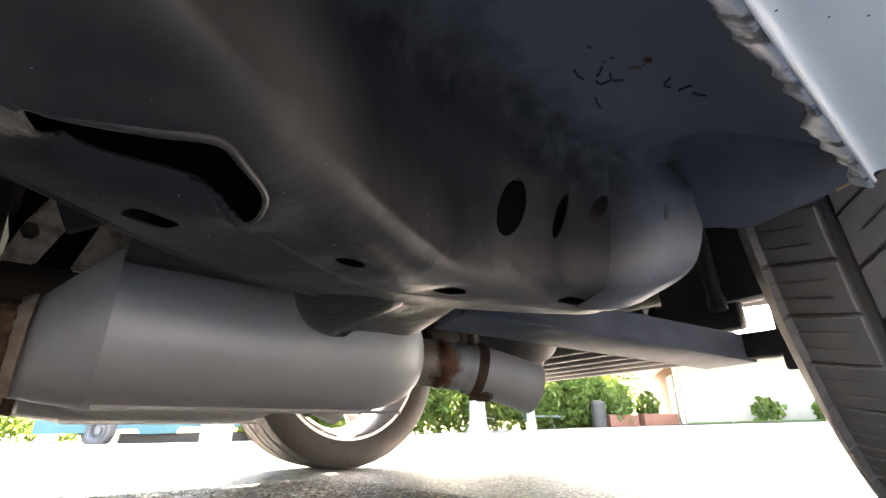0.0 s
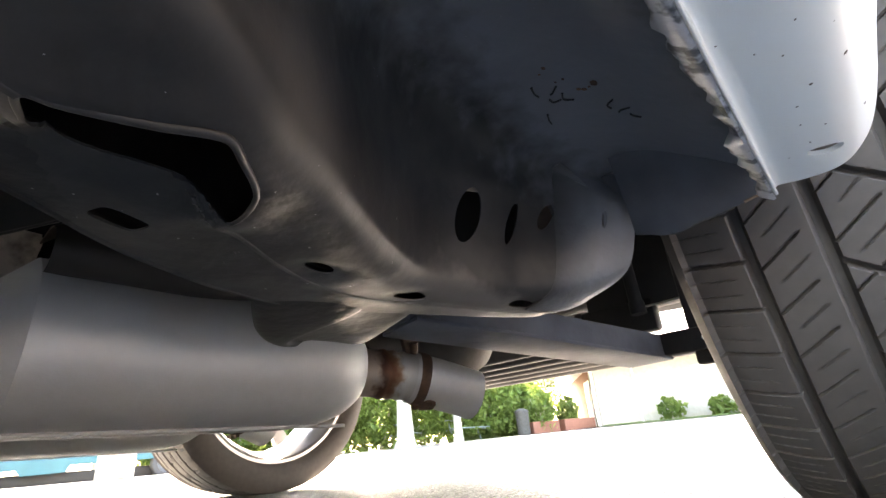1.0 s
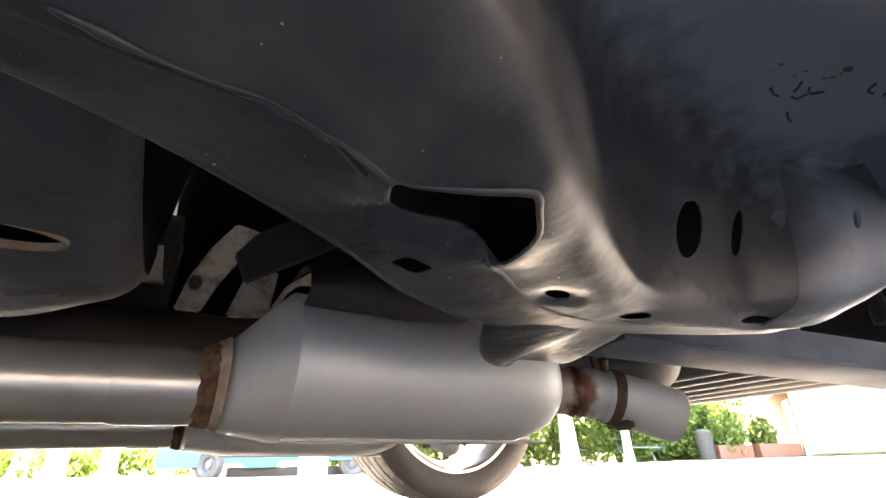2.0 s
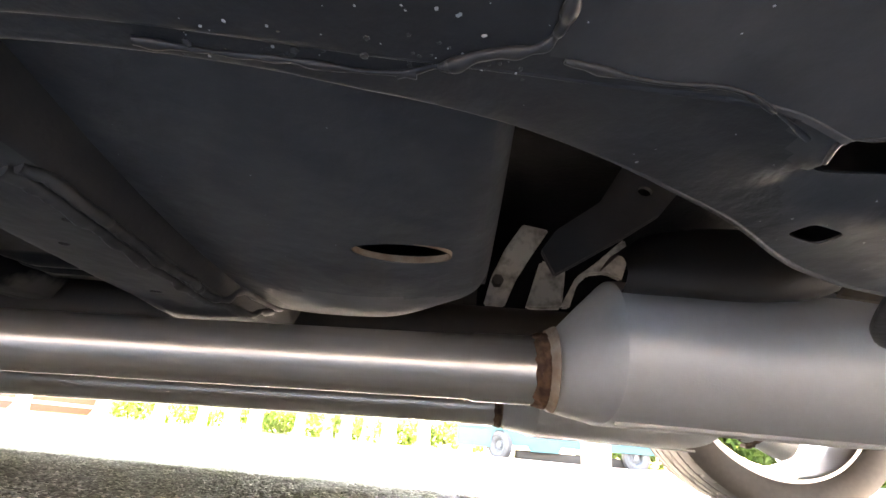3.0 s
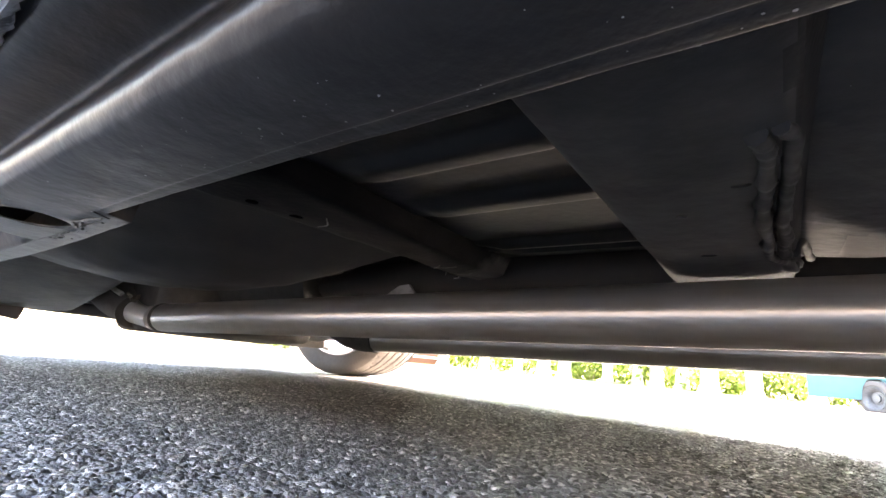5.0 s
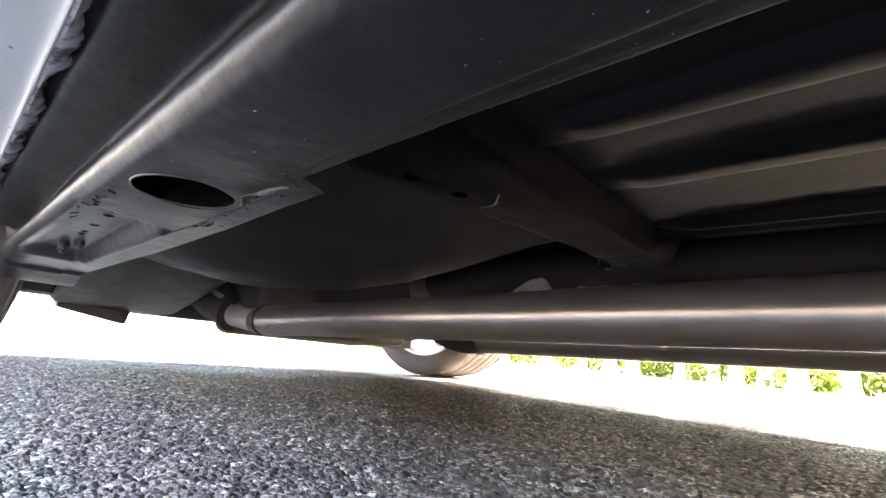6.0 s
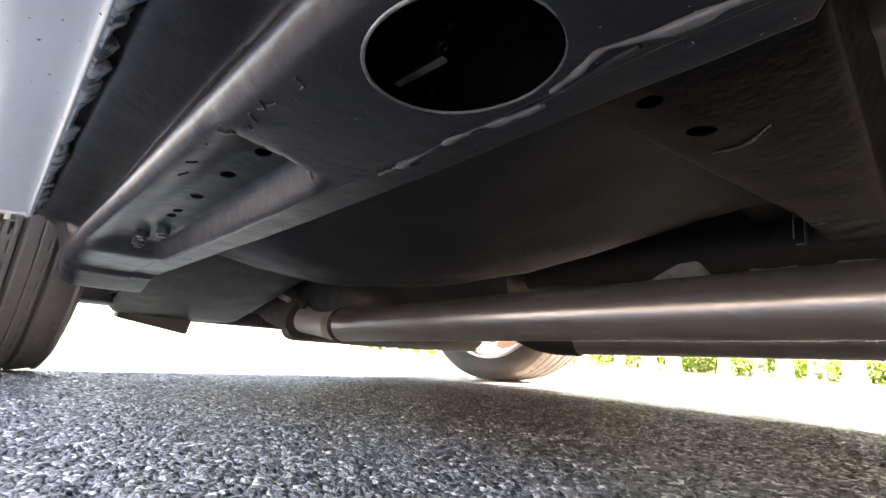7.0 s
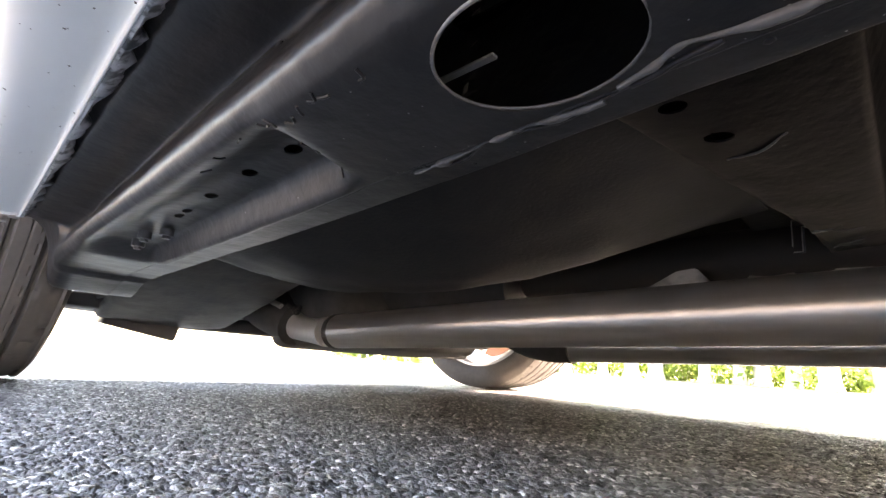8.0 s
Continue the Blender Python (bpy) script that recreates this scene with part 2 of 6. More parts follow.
def grid(points, thick=0.0015, bm=None, up=(0, 0, 1)):
    """A sheet of metal over a grid of points (rows x columns x 3), with its thickness on the side of up."""
    bm = bm or bmesh.new()
    p = np.asarray(points, float)
    du, dv = np.gradient(p, axis=0), np.gradient(p, axis=1)
    nrm = np.cross(du, dv)
    nrm /= np.linalg.norm(nrm, axis=2, keepdims=True) + 1e-12
    if (nrm @ np.array(up)).mean() < 0:
        nrm = -nrm
    a, b = p.shape[:2]
    low = [[bm.verts.new(p[i, j]) for j in range(b)] for i in range(a)]
    top = [[bm.verts.new(p[i, j] + nrm[i, j] * thick) for j in range(b)] for i in range(a)]
    for i in range(a - 1):
        for j in range(b - 1):
            bm.faces.new((low[i][j], low[i + 1][j], low[i + 1][j + 1], low[i][j + 1]))
            bm.faces.new((top[i][j], top[i][j + 1], top[i + 1][j + 1], top[i + 1][j]))
    ring = [(i, 0) for i in range(a)] + [(a - 1, j) for j in range(1, b)] + [(i, b - 1) for i in range(a - 2, -1, -1)] + [(0, j) for j in range(b - 2, 0, -1)]
    for (i, j), (k, l) in zip(ring, ring[1:] + ring[:1]):
        bm.faces.new((low[i][j], top[i][j], top[k][l], low[k][l]))
    bmesh.ops.recalc_face_normals(bm, faces=bm.faces)
    if bm.calc_volume(signed=True) < 0:
        bmesh.ops.reverse_faces(bm, faces=bm.faces)
    return bm


def loft(stations, nx=6, ny=5, thick=0.0015, wobble=0.0):
    """A pressed sheet through cross sections: each is (x, [(y, z), ...])."""
    p = np.array([[(x, y, z) for y, z in row] for x, row in stations])
    p = spline(p.reshape(len(p), -1), nx).reshape(-1, p.shape[1], 3)
    q = np.array([spline(row, ny) for row in p])
    if wobble:
        for row in q:
            for v in row:
                v[2] += wobble * noise.noise(Vector(v) * 14) + 0.4 * wobble * noise.noise(Vector(v) * 45)
    return grid(q, thick)


def tube(path, radius, n=24, bm=None, caps=True, squash=1.0):
    """A tube along a path; radius may be a list; squash widens it sideways."""
    bm = bm or bmesh.new()
    p = [Vector(v) for v in path]
    r = radius if isinstance(radius, (list, tuple)) else [radius] * len(p)
    rings, side = [], None
    for i, c in enumerate(p):
        d = (p[min(i + 1, len(p) - 1)] - p[max(i - 1, 0)]).normalized()
        side = d.cross(Vector((0, 0, 1))) if side is None else side - d * side.dot(d)
        if side.length < 1e-6:
            side = d.cross(Vector((0, 1, 0)))
        side.normalize()
        upv = side.cross(d)
        rings.append([bm.verts.new(c + side * math.cos(a) * r[i] * squash + upv * math.sin(a) * r[i]) for a in (2 * math.pi * k / n for k in range(n))])
    for a, b in zip(rings, rings[1:]):
        for k in range(n):
            bm.faces.new((a[k], a[(k + 1) % n], b[(k + 1) % n], b[k]))
    if caps:
        bm.faces.new(rings[0])
        bm.faces.new(rings[-1])
    bmesh.ops.recalc_face_normals(bm, faces=bm.faces)
    return bm


def box(size, at=(0, 0, 0), turn=(0, 0, 0), bevel=0.004, bm=None, segments=2):
    bm = bm or bmesh.new()
    made = bmesh.ops.create_cube(bm, size=1, matrix=pose(*at, *turn) @ Matrix.Diagonal((*size, 1)))["verts"]
    if bevel:
        edges = list({e for v in made for e in v.link_edges})
        bmesh.ops.bevel(bm, geom=edges, offset=bevel, segments=segments, affect="EDGES", profile=0.5)
    return bm


def lathe(profile, n=48, bm=None, centre=(0, 0, 0), start=0.0, sweep=2 * math.pi):
    """Turns (offset along y, radius) round the y axis."""
    bm = bm or bmesh.new()
    rings = []
    for k in range(n):
        a = start + sweep * k / n
        rings.append([bm.verts.new((centre[0] + r * math.cos(a), centre[1] + o, centre[2] + r * math.sin(a))) for o, r in profile])
    for k in range(n):
        a, b = rings[k], rings[(k + 1) % n]
        for j in range(len(profile) - 1):
            bm.faces.new((a[j], a[j + 1], b[j + 1], b[j]))
    bmesh.ops.recalc_face_normals(bm, faces=bm.faces)
    return bm


def cut(ob, *cutters):
    """Takes the cutters (bmeshes) out of a part for good."""
    me = bpy.data.meshes.new("cutter")
    whole = bmesh.new()
    for bm in cutters:
        bmesh.ops.recalc_face_normals(bm, faces=bm.faces)
        bm.to_mesh(me)
        bm.free()
        whole.from_mesh(me)
    whole.to_mesh(me)
    whole.free()
    tool = new("cutter", me)
    mod = ob.modifiers.new("hole", "BOOLEAN")
    mod.object, mod.operation, mod.solver = tool, "DIFFERENCE", "EXACT"
    done = bpy.data.meshes.new_from_object(ob.evaluated_get(bpy.context.evaluated_depsgraph_get()))
    if len(done.polygons) < 0.7 * len(ob.data.polygons):
        mod.use_self = True
        done = bpy.data.meshes.new_from_object(ob.evaluated_get(bpy.context.evaluated_depsgraph_get()))
    ob.modifiers.remove(mod)
    ob.data = done
    bpy.data.objects.remove(tool)
    return ob


def plug(x, y, z, rx, ry, turn=0, height=0.05, power=2.0, n=28, tilt=(0, 0)):
    """A cutter for an oval hole, upright by default."""
    bm = bmesh.new()
    m = pose(x, y, z, tilt[0], tilt[1], turn)
    rings = []
    for h in (-height / 2, height / 2):
        ring = []
        for k in range(n):
            a = 2 * math.pi * k / n
            c, s = math.cos(a), math.sin(a)
            ring.append(bm.verts.new(m @ Vector((math.copysign(abs(c) ** (2 / power), c) * rx, math.copysign(abs(s) ** (2 / power), s) * ry, h))))
        rings.append(ring)
    for k in range(n):
        bm.faces.new((rings[0][k], rings[0][(k + 1) % n], rings[1][(k + 1) % n], rings[1][k]))
    bm.faces.new(rings[0])
    bm.faces.new(rings[1])
    return bm


def prism(outline, z0, z1):
    """A cutter from an outline in plan."""
    bm = bmesh.new()
    low, high = ([bm.verts.new((x, y, z)) for x, y in outline] for z in (z0, z1))
    bm.faces.new(low), bm.faces.new(high)
    for k in range(len(low)):
        j = (k + 1) % len(low)
        bm.faces.new((low[k], low[j], high[j], high[k]))
    return bm


def thing(name, label, category, at=(0, 0, 0), group="", kind=""):
    ob = new(name)
    ob.matrix_world = pose(*at)
    return tagged(ob, label, category, group, kind)


# ---- ground ----
def terrain(x, y):
    """The lot is flat round the car and rises gently towards the building and the trees."""
    r = max(0.0, x - 5.0)
    f = max(0.0, y - 14.0)
    return min(1.0, 0.02 * r) + min(0.1, 0.004 * f)


def asphalt():
    m = material("asphalt", (0.062, 0.062, 0.064), 0.7)
    nt = m.node_tree
    bsdf = nt.nodes["Principled BSDF"]
    co = nt.nodes.new("ShaderNodeTexCoord")
    vor, vor2, big = nt.nodes.new("ShaderNodeTexVoronoi"), nt.nodes.new("ShaderNodeTexVoronoi"), nt.nodes.new("ShaderNodeTexNoise")
    vor.inputs["Scale"].default_value, vor2.inputs["Scale"].default_value, big.inputs["Scale"].default_value = 230, 520, 3
    for n in (vor, vor2, big):
        nt.links.new(co.outputs["Object"], n.inputs["Vector"])
    sep = nt.nodes.new("ShaderNodeSeparateColor")
    nt.links.new(vor.outputs["Color"], sep.inputs[0])
    ramp = nt.nodes.new("ShaderNodeValToRGB")
    e = ramp.color_ramp.elements
    e[0].position, e[0].color = 0.0, (0.085, 0.084, 0.082, 1)
    e[1].position, e[1].color = 1.0, (0.92, 0.90, 0.86, 1)
    for pos, c in ((0.5, 0.18), (0.84, 0.38)):
        k = e.new(pos)
        k.color = (c, c, c * 0.98, 1)
    nt.links.new(sep.outputs[0], ramp.inputs[0])
    stain = nt.nodes.new("ShaderNodeMix")
    stain.data_type, stain.blend_type = "RGBA", "MULTIPLY"
    stain.inputs[7].default_value = (0.7, 0.68, 0.66, 1)
    nt.links.new(big.outputs[0], stain.inputs[0])
    nt.links.new(ramp.outputs[0], stain.inputs[6])
    nt.links.new(stain.outputs[2], bsdf.inputs["Base Color"])
    add = nt.nodes.new("ShaderNodeMath")
    add.operation = "MULTIPLY_ADD"
    add.inputs[1].default_value = 0.35
    nt.links.new(vor2.outputs["Distance"], add.inputs[0])
    nt.links.new(vor.outputs["Distance"], add.inputs[2])
    bp = nt.nodes.new("ShaderNodeBump")
    bp.invert = True
    bp.inputs["Strength"].default_value, bp.inputs["Distance"].default_value = 0.9, 0.006
    nt.links.new(add.outputs[0], bp.inputs["Height"])
    nt.links.new(bp.outputs[0], bsdf.inputs["Normal"])
    bsdf.inputs["Roughness"].default_value = 0.42
    for link in list(bsdf.inputs["Roughness"].links):
        nt.links.remove(link)
    return m


ASPHALT = asphalt()
GRASS = material("mown_grass", (0.09, 0.14, 0.035), 0.9, second=(0.16, 0.18, 0.06), scale=12, coarse=0.6, amount=0.8, bump=0.6, bump_scale=40)
def leafy():
    """Leaves let the sun through."""
    m = material("green_leaves", (0.095, 0.165, 0.036), 0.5, second=(0.25, 0.32, 0.085), scale=3, coarse=0.5, amount=0.9)
    nt = m.node_tree
    bsdf, out = nt.nodes["Principled BSDF"], nt.nodes["Material Output"]
    glow, mix = nt.nodes.new("ShaderNodeBsdfTranslucent"), nt.nodes.new("ShaderNodeMixShader")
    nt.links.new(bsdf.inputs["Base Color"].links[0].from_socket, glow.inputs["Color"])
    mix.inputs[0].default_value = 0.55
    nt.links.new(bsdf.outputs[0], mix.inputs[1])
    nt.links.new(glow.outputs[0], mix.inputs[2])
    nt.links.new(mix.outputs[0], out.inputs["Surface"])
    return m


LEAF = leafy()
BARK = material("pale_bark", (0.48, 0.44, 0.38), 0.9, second=(0.26, 0.22, 0.18), scale=14, coarse=3, amount=0.8, bump=0.6, bump_scale=30)
TEAL = material("teal_truck_paint", (0.020, 0.125, 0.138), 0.4, second=(0.014, 0.09, 0.10), scale=6, coarse=1.5, amount=0.6)
BRICK_WALL = material("pale_painted_brick", (0.46, 0.43, 0.37), 0.8, second=(0.34, 0.31, 0.265), scale=8, coarse=1, amount=0.7, bump=0.3, bump_scale=20)
GREY_GREEN = material("grey_green_paint", (0.18, 0.24, 0.22), 0.7, second=(0.26, 0.28, 0.25), scale=20, coarse=3)
REDWOOD = material("red_brown_wood", (0.24, 0.09, 0.055), 0.7, second=(0.14, 0.055, 0.04), scale=12, coarse=2)
TRIM = material("white_trim_paint", (0.75, 0.74, 0.71), 0.5, second=(0.65, 0.64, 0.61), scale=10, coarse=2)

rim_steps = [-300, -120, -60, -30, -15, -8, -4, -2, 0, 2, 4, 6, 8, 10, 12, 14, 16, 18, 20, 24, 30, 45, 60, 120, 300]
bm = bmesh.new()
rows = [[bm.verts.new((x, y, terrain(x, y))) for y in rim_steps] for x in rim_steps]
for i in range(len(rim_steps) - 1):
    for j in range(len(rim_steps) - 1):
        bm.faces.new((rows[i][j], rows[i + 1][j], rows[i + 1][j + 1], rows[i][j + 1]))
ground = part("ground", bm, ASPHALT, None, "grey worn asphalt parking lot with exposed pale aggregate")
tagged(ground, category="ground", kind="structure")

def aggregate(x0, x1, y0, y1, step_size, count, seed):
    """Stones of the worn surface, standing proud of it, as one height field."""
    rng = np.random.default_rng(seed)
    nx, ny = int((x1 - x0) / step_size), int((y1 - y0) / step_size)
    h = np.full((nx, ny), -0.0012)
    px, py = rng.uniform(0, nx, count), rng.uniform(0, ny, count)
    rx = rng.uniform(0.0018, 0.0044, count) / step_size
    ry = rx * rng.uniform(0.6, 1.0, count)
    ang = rng.uniform(0, math.pi, count)
    top = rng.uniform(0.0003, 0.0012, count) * (rx * step_size / 0.0035)
    tilt_x, tilt_y = rng.normal(0, 0.18, count), rng.normal(0, 0.18, count)
    reach = 2
    for di in range(-reach, reach + 1):
        for dj in range(-reach, reach + 1):
            ix, iy = px.astype(int) + di, py.astype(int) + dj
            dx, dy = ix - px, iy - py
            u, v = (dx * np.cos(ang) + dy * np.sin(ang)) / rx, (-dx * np.sin(ang) + dy * np.cos(ang)) / ry
            d = np.abs(u) ** 3 + np.abs(v) ** 3
            ok = (d < 1) & (ix >= 0) & (iy >= 0) & (ix < nx) & (iy < ny)
            z = top * (1 - 0.5 * d) + (dx * tilt_x + dy * tilt_y) * step_size * 0.6
            np.maximum.at(h, (ix[ok], iy[ok]), z[ok])
    h += rng.normal(0, 0.00012, h.shape)
    edge = np.minimum.outer(np.minimum(np.arange(nx), nx - 1 - np.arange(nx)), np.minimum(np.arange(ny), ny - 1 - np.arange(ny)))
    h = np.where(edge < 10, -0.003 + (h + 0.003) * edge / 10, h)
    gx, gy = np.meshgrid(x0 + np.arange(nx) * step_size, y0 + np.arange(ny) * step_size, indexing="ij")
    co = np.stack([gx, gy, h + 0.0015], axis=2).reshape(-1, 3)
    a = (np.arange(nx - 1)[:, None] * ny + np.arange(ny - 1)[None, :]).ravel()
    quads = np.stack([a, a + ny, a + ny + 1, a + 1], axis=1)
    me = bpy.data.meshes.new("asphalt_stones")
    me.vertices.add(len(co))
    me.vertices.foreach_set("co", co.ravel())
    me.loops.add(quads.size)
    me.loops.foreach_set("vertex_index", quads.ravel())
    me.polygons.add(len(quads))
    me.polygons.foreach_set("loop_start", np.arange(0, quads.size, 4))
    me.update(calc_edges=True)
    me.validate()
    me.shade_smooth()
    me.materials.append(ASPHALT)
    ob = new("asphalt_stones", me)
    ob.parent = ground
    return tagged(ob, "exposed stones of the worn asphalt", kind="stuff")


aggregate(-1.75, 0.75, -0.12, 1.10, 0.0024, 120000, 4)

# unseen wall, added to keep low sky light off the sill and rail
closing = part("sky_block_south", box((44, 0.3, 2.0), (-2, -5.6, 0.9), (0, 0, 0), 0.02), material("dark_block_brown", (0.075, 0.066, 0.058), 0.85, second=(0.05, 0.045, 0.04), scale=6, coarse=0.8, bump=0.3, bump_scale=25), None, "unseen dark wall added to block low sky light")
tagged(closing, category="wall", kind="structure")

# ---- the car ----
car = thing("car", "silver-white coupe with black undercoated floor, standing on asphalt", "car")

# side skirt: pinch edge, flat underside, round outer face
SKIRT = [(0.0, 0.2), (-0.002, 0.2035), (-0.014, 0.2022), (-0.030, 0.2026), (-0.041, 0.2085), (-0.050, 0.222), (-0.060, 0.252), (-0.085, 0.32), (-0.12, 0.40), (-0.152, 0.46)]
sections = [(x, [(y * k, z) for y, z in SKIRT]) for x, k in ((-1.212, 0.94), (-1.18, 1), (-0.9, 1), (-0.4, 1), (0.1, 1), (0.36, 1), (0.405, 1), (0.428, 0.98), (0.436, 0.93))]
skirt = part("side_skirt", loft(sections, 5, 5, 0.0025), PAINT, car, "silver-white painted rocker skirt")
cut(skirt, plug(0.4085, -0.0245, 0.2, 0.0042, 0.0078, 28, 0.03))
mirrored(skirt, car)

# pinch weld flange with ragged sealer
p = []
for i in range(661):
    x = -1.205 + i * 0.0025
    n1, n2, n3 = noise.noise(Vector((x * 19, 0, 0))), noise.noise(Vector((x * 60, 3, 0))), noise.noise(Vector((x * 150, 7, 0)))
    n4 = noise.noise(Vector((x * 310, 11, 0)))
    chunk = min(1.0, max(0.0, (n1 + 0.5 * n2 + 0.30) * 2.2))
    w = 0.0012 + 0.0046 * chunk + 0.0032 * chunk * n2 + 0.0022 * n3 + 0.0012 * n4
    w = max(0.0006, w)
    d = 0.0012 * n2 + 0.0012 * n3 + 0.0010 * n4
    p.append([(x, 0.0012, 0.2), (x, 0.0026, 0.1995 + d * 0.3), (x, 0.0026 + w * 0.45, 0.2012 + d), (x, 0.0026 + w * 0.85, 0.2028 + d * 1.2), (x, 0.003 + w, 0.2050 + d * 0.6), (x, 0.0025 + w * 0.8, 0.2085), (x, 0.003, 0.2105)])
flange = part("sill_flange", grid(p, 0.001), SEALER, car, "ragged grey seam sealer along the sill flange", 60)
mirrored(flange, car)
edge = part("flange_edge", tube([(x, 0.0002, 0.2) for x in np.linspace(-1.208, 0.438, 60)], 0.0009, 8), PAINT, car, "bright bare edge of the sill flange")
mirrored(edge, car)
end_clip = box((0.05, 0.03, 0.006), (-1.225, -0.012, 0.207), (0, 0, 5), 0.002)
box((0.02, 0.02, 0.014), (-1.235, -0.03, 0.212), (0, 0, 20), 0.003, end_clip)
tube([(-1.232, -0.014, 0.196), (-1.232, -0.014, 0.206)], 0.006, 6, end_clip)
clip = part("skirt_clip", end_clip, BARE, car, "grey bracket with a bolt at the skirt end")
mirrored(clip, car)

# long frame rail and torque box; the rows give x, flange root z, recess, wall top, wall middle, outer wall y, edge radius, bottom z, seam y, inner edge y
def rail_row(x, root, recess, top, middle, yr, r, zb, ys, yi, head):
    return (x, [(0.006, root), recess, top, middle, (yr, zb + r), (yr + 0.29 * r, zb + 0.29 * r), (yr + r, zb), ((yr + r + ys) / 2, zb - 0.0012), (ys - 0.0012, zb - 0.0014), (ys + 0.0012, zb - 0.0004), (yi - 0.004, zb - 0.0004), (yi - 0.0006, zb + 0.0002), (yi + 0.0002, zb + 0.0035), (yi + 0.002, zb + 0.016), (yi + 0.006, zb + 0.045), (yi + 0.008, head)])


RAIL = [rail_row(*row) for row in (
    (-1.386, 0.25, (0.03, 0.26), (0.05, 0.26), (0.060, 0.250), 0.066, 0.008, 0.205, 0.125, 0.150, 0.28),
    (-1.380, 0.24, (0.026, 0.242), (0.046, 0.235), (0.054, 0.208), 0.059, 0.010, 0.166, 0.122, 0.150, 0.28),
    (-1.362, 0.232, (0.020, 0.230), (0.036, 0.218), (0.045, 0.196), 0.049, 0.015, 0.145, 0.118, 0.147, 0.28),
    (-1.33, 0.228, (0.016, 0.225), (0.030, 0.214), (0.039, 0.190), 0.044, 0.016, 0.145, 0.116, 0.144, 0.27),
    (-1.26, 0.220, (0.018, 0.2165), (0.034, 0.212), (0.0405, 0.194), 0.040, 0.015, 0.155, 0.113, 0.138, 0.27),
    (-1.20, 0.212, (0.017, 0.2068), (0.047, 0.2050), (0.0450, 0.191), 0.0370, 0.013, 0.162, 0.112, 0.142, 0.26),
    (-0.80, 0.212, (0.016, 0.2068), (0.045, 0.2050), (0.0425, 0.191), 0.0335, 0.013, 0.159, 0.101, 0.125, 0.26),
    (-0.562, 0.212, (0.016, 0.2068), (0.045, 0.2050), (0.0425, 0.191), 0.0335, 0.013, 0.159, 0.094, 0.1095, 0.26),
    (-0.551, 0.212, (0.016, 0.2068), (0.045, 0.2050), (0.0425, 0.191), 0.0335, 0.013, 0.159, 0.094, 0.1090, 0.26),
    (-0.545, 0.212, (0.016, 0.2068), (0.045, 0.2050), (0.0425, 0.191), 0.0335, 0.013, 0.159, 0.084, 0.0940, 0.26),
    (-0.534, 0.212, (0.016, 0.2068), (0.045, 0.2050), (0.0425, 0.191), 0.0335, 0.013, 0.159, 0.082, 0.0915, 0.26),
    (-0.40, 0.212, (0.016, 0.2068), (0.045, 0.2050), (0.0425, 0.191), 0.0335, 0.013, 0.159, 0.078, 0.0885, 0.26),
    (-0.20, 0.212, (0.016, 0.2070), (0.045, 0.2055), (0.0425, 0.192), 0.0335, 0.0135, 0.1605, 0.079, 0.0900, 0.26),
    (-0.05, 0.212, (0.016, 0.2073), (0.045, 0.2058), (0.0425, 0.194), 0.0335, 0.014, 0.165, 0.083, 0.0935, 0.26),
    (0.02, 0.212, (0.016, 0.2085), (0.044, 0.2070), (0.0425, 0.195), 0.0345, 0.015, 0.1675, 0.092, 0.1060, 0.265),
    (0.07, 0.214, (0.016, 0.2110), (0.040, 0.2095), (0.0415, 0.198), 0.037, 0.016, 0.171, 0.100, 0.1245, 0.27),
    (0.14, 0.222, (0.016, 0.226), (0.034, 0.222), (0.049, 0.205), 0.054, 0.015, 0.171, 0.112, 0.163, 0.27),
    (0.20, 0.231, (0.028, 0.250), (0.070, 0.252), (0.085, 0.225), 0.089, 0.018, 0.172, 0.150, 0.209, 0.28),
    (0.27, 0.233, (0.050, 0.266), (0.110, 0.276), (0.129, 0.247), 0.135, 0.019, 0.173, 0.195, 0.238, 0.29),
    (0.34, 0.234, (0.060, 0.270), (0.130, 0.281), (0.152, 0.248), 0.166, 0.020, 0.175, 0.203, 0.232, 0.29),
    (0.40, 0.234, (0.060, 0.270), (0.126, 0.281), (0.146, 0.250), 0.156, 0.022, 0.176, 0.190, 0.211, 0.29),
    (0.424, 0.234, (0.060, 0.270), (0.122, 0.281), (0.140, 0.250), 0.148, 0.022, 0.176, 0.182, 0.200, 0.29),
    (0.452, 0.234, (0.060, 0.270), (0.113, 0.281), (0.114, 0.252), 0.119, 0.038, 0.176, 0.166, 0.184, 0.29),
    (0.470, 0.234, (0.060, 0.269), (0.108, 0.280), (0.101, 0.251), 0.105, 0.045, 0.1775, 0.160, 0.176, 0.29),
    (0.485, 0.234, (0.060, 0.268), (0.102, 0.278), (0.0885, 0.250), 0.091, 0.050, 0.183, 0.150, 0.166, 0.29),
)]


def step(v, soft):
    v = min(1.0, max(0.0, v / soft + 0.5))
    return v * v * (3 - 2 * v)


HOLE = np.array(spline([(0.1485, 0.124), (0.1457, 0.1155), (0.1475, 0.1120), (0.154, 0.1115), (0.171, 0.1058), (0.182, 0.1005), (0.1880, 0.1002), (0.1945, 0.107), (0.2072, 0.1235), (0.2100, 0.146), (0.1995, 0.1440), (0.188, 0.1400), (0.1765, 0.1400), (0.1660, 0.1405), (0.1555, 0.1375), (0.1485, 0.124)], 4))[:, :2]


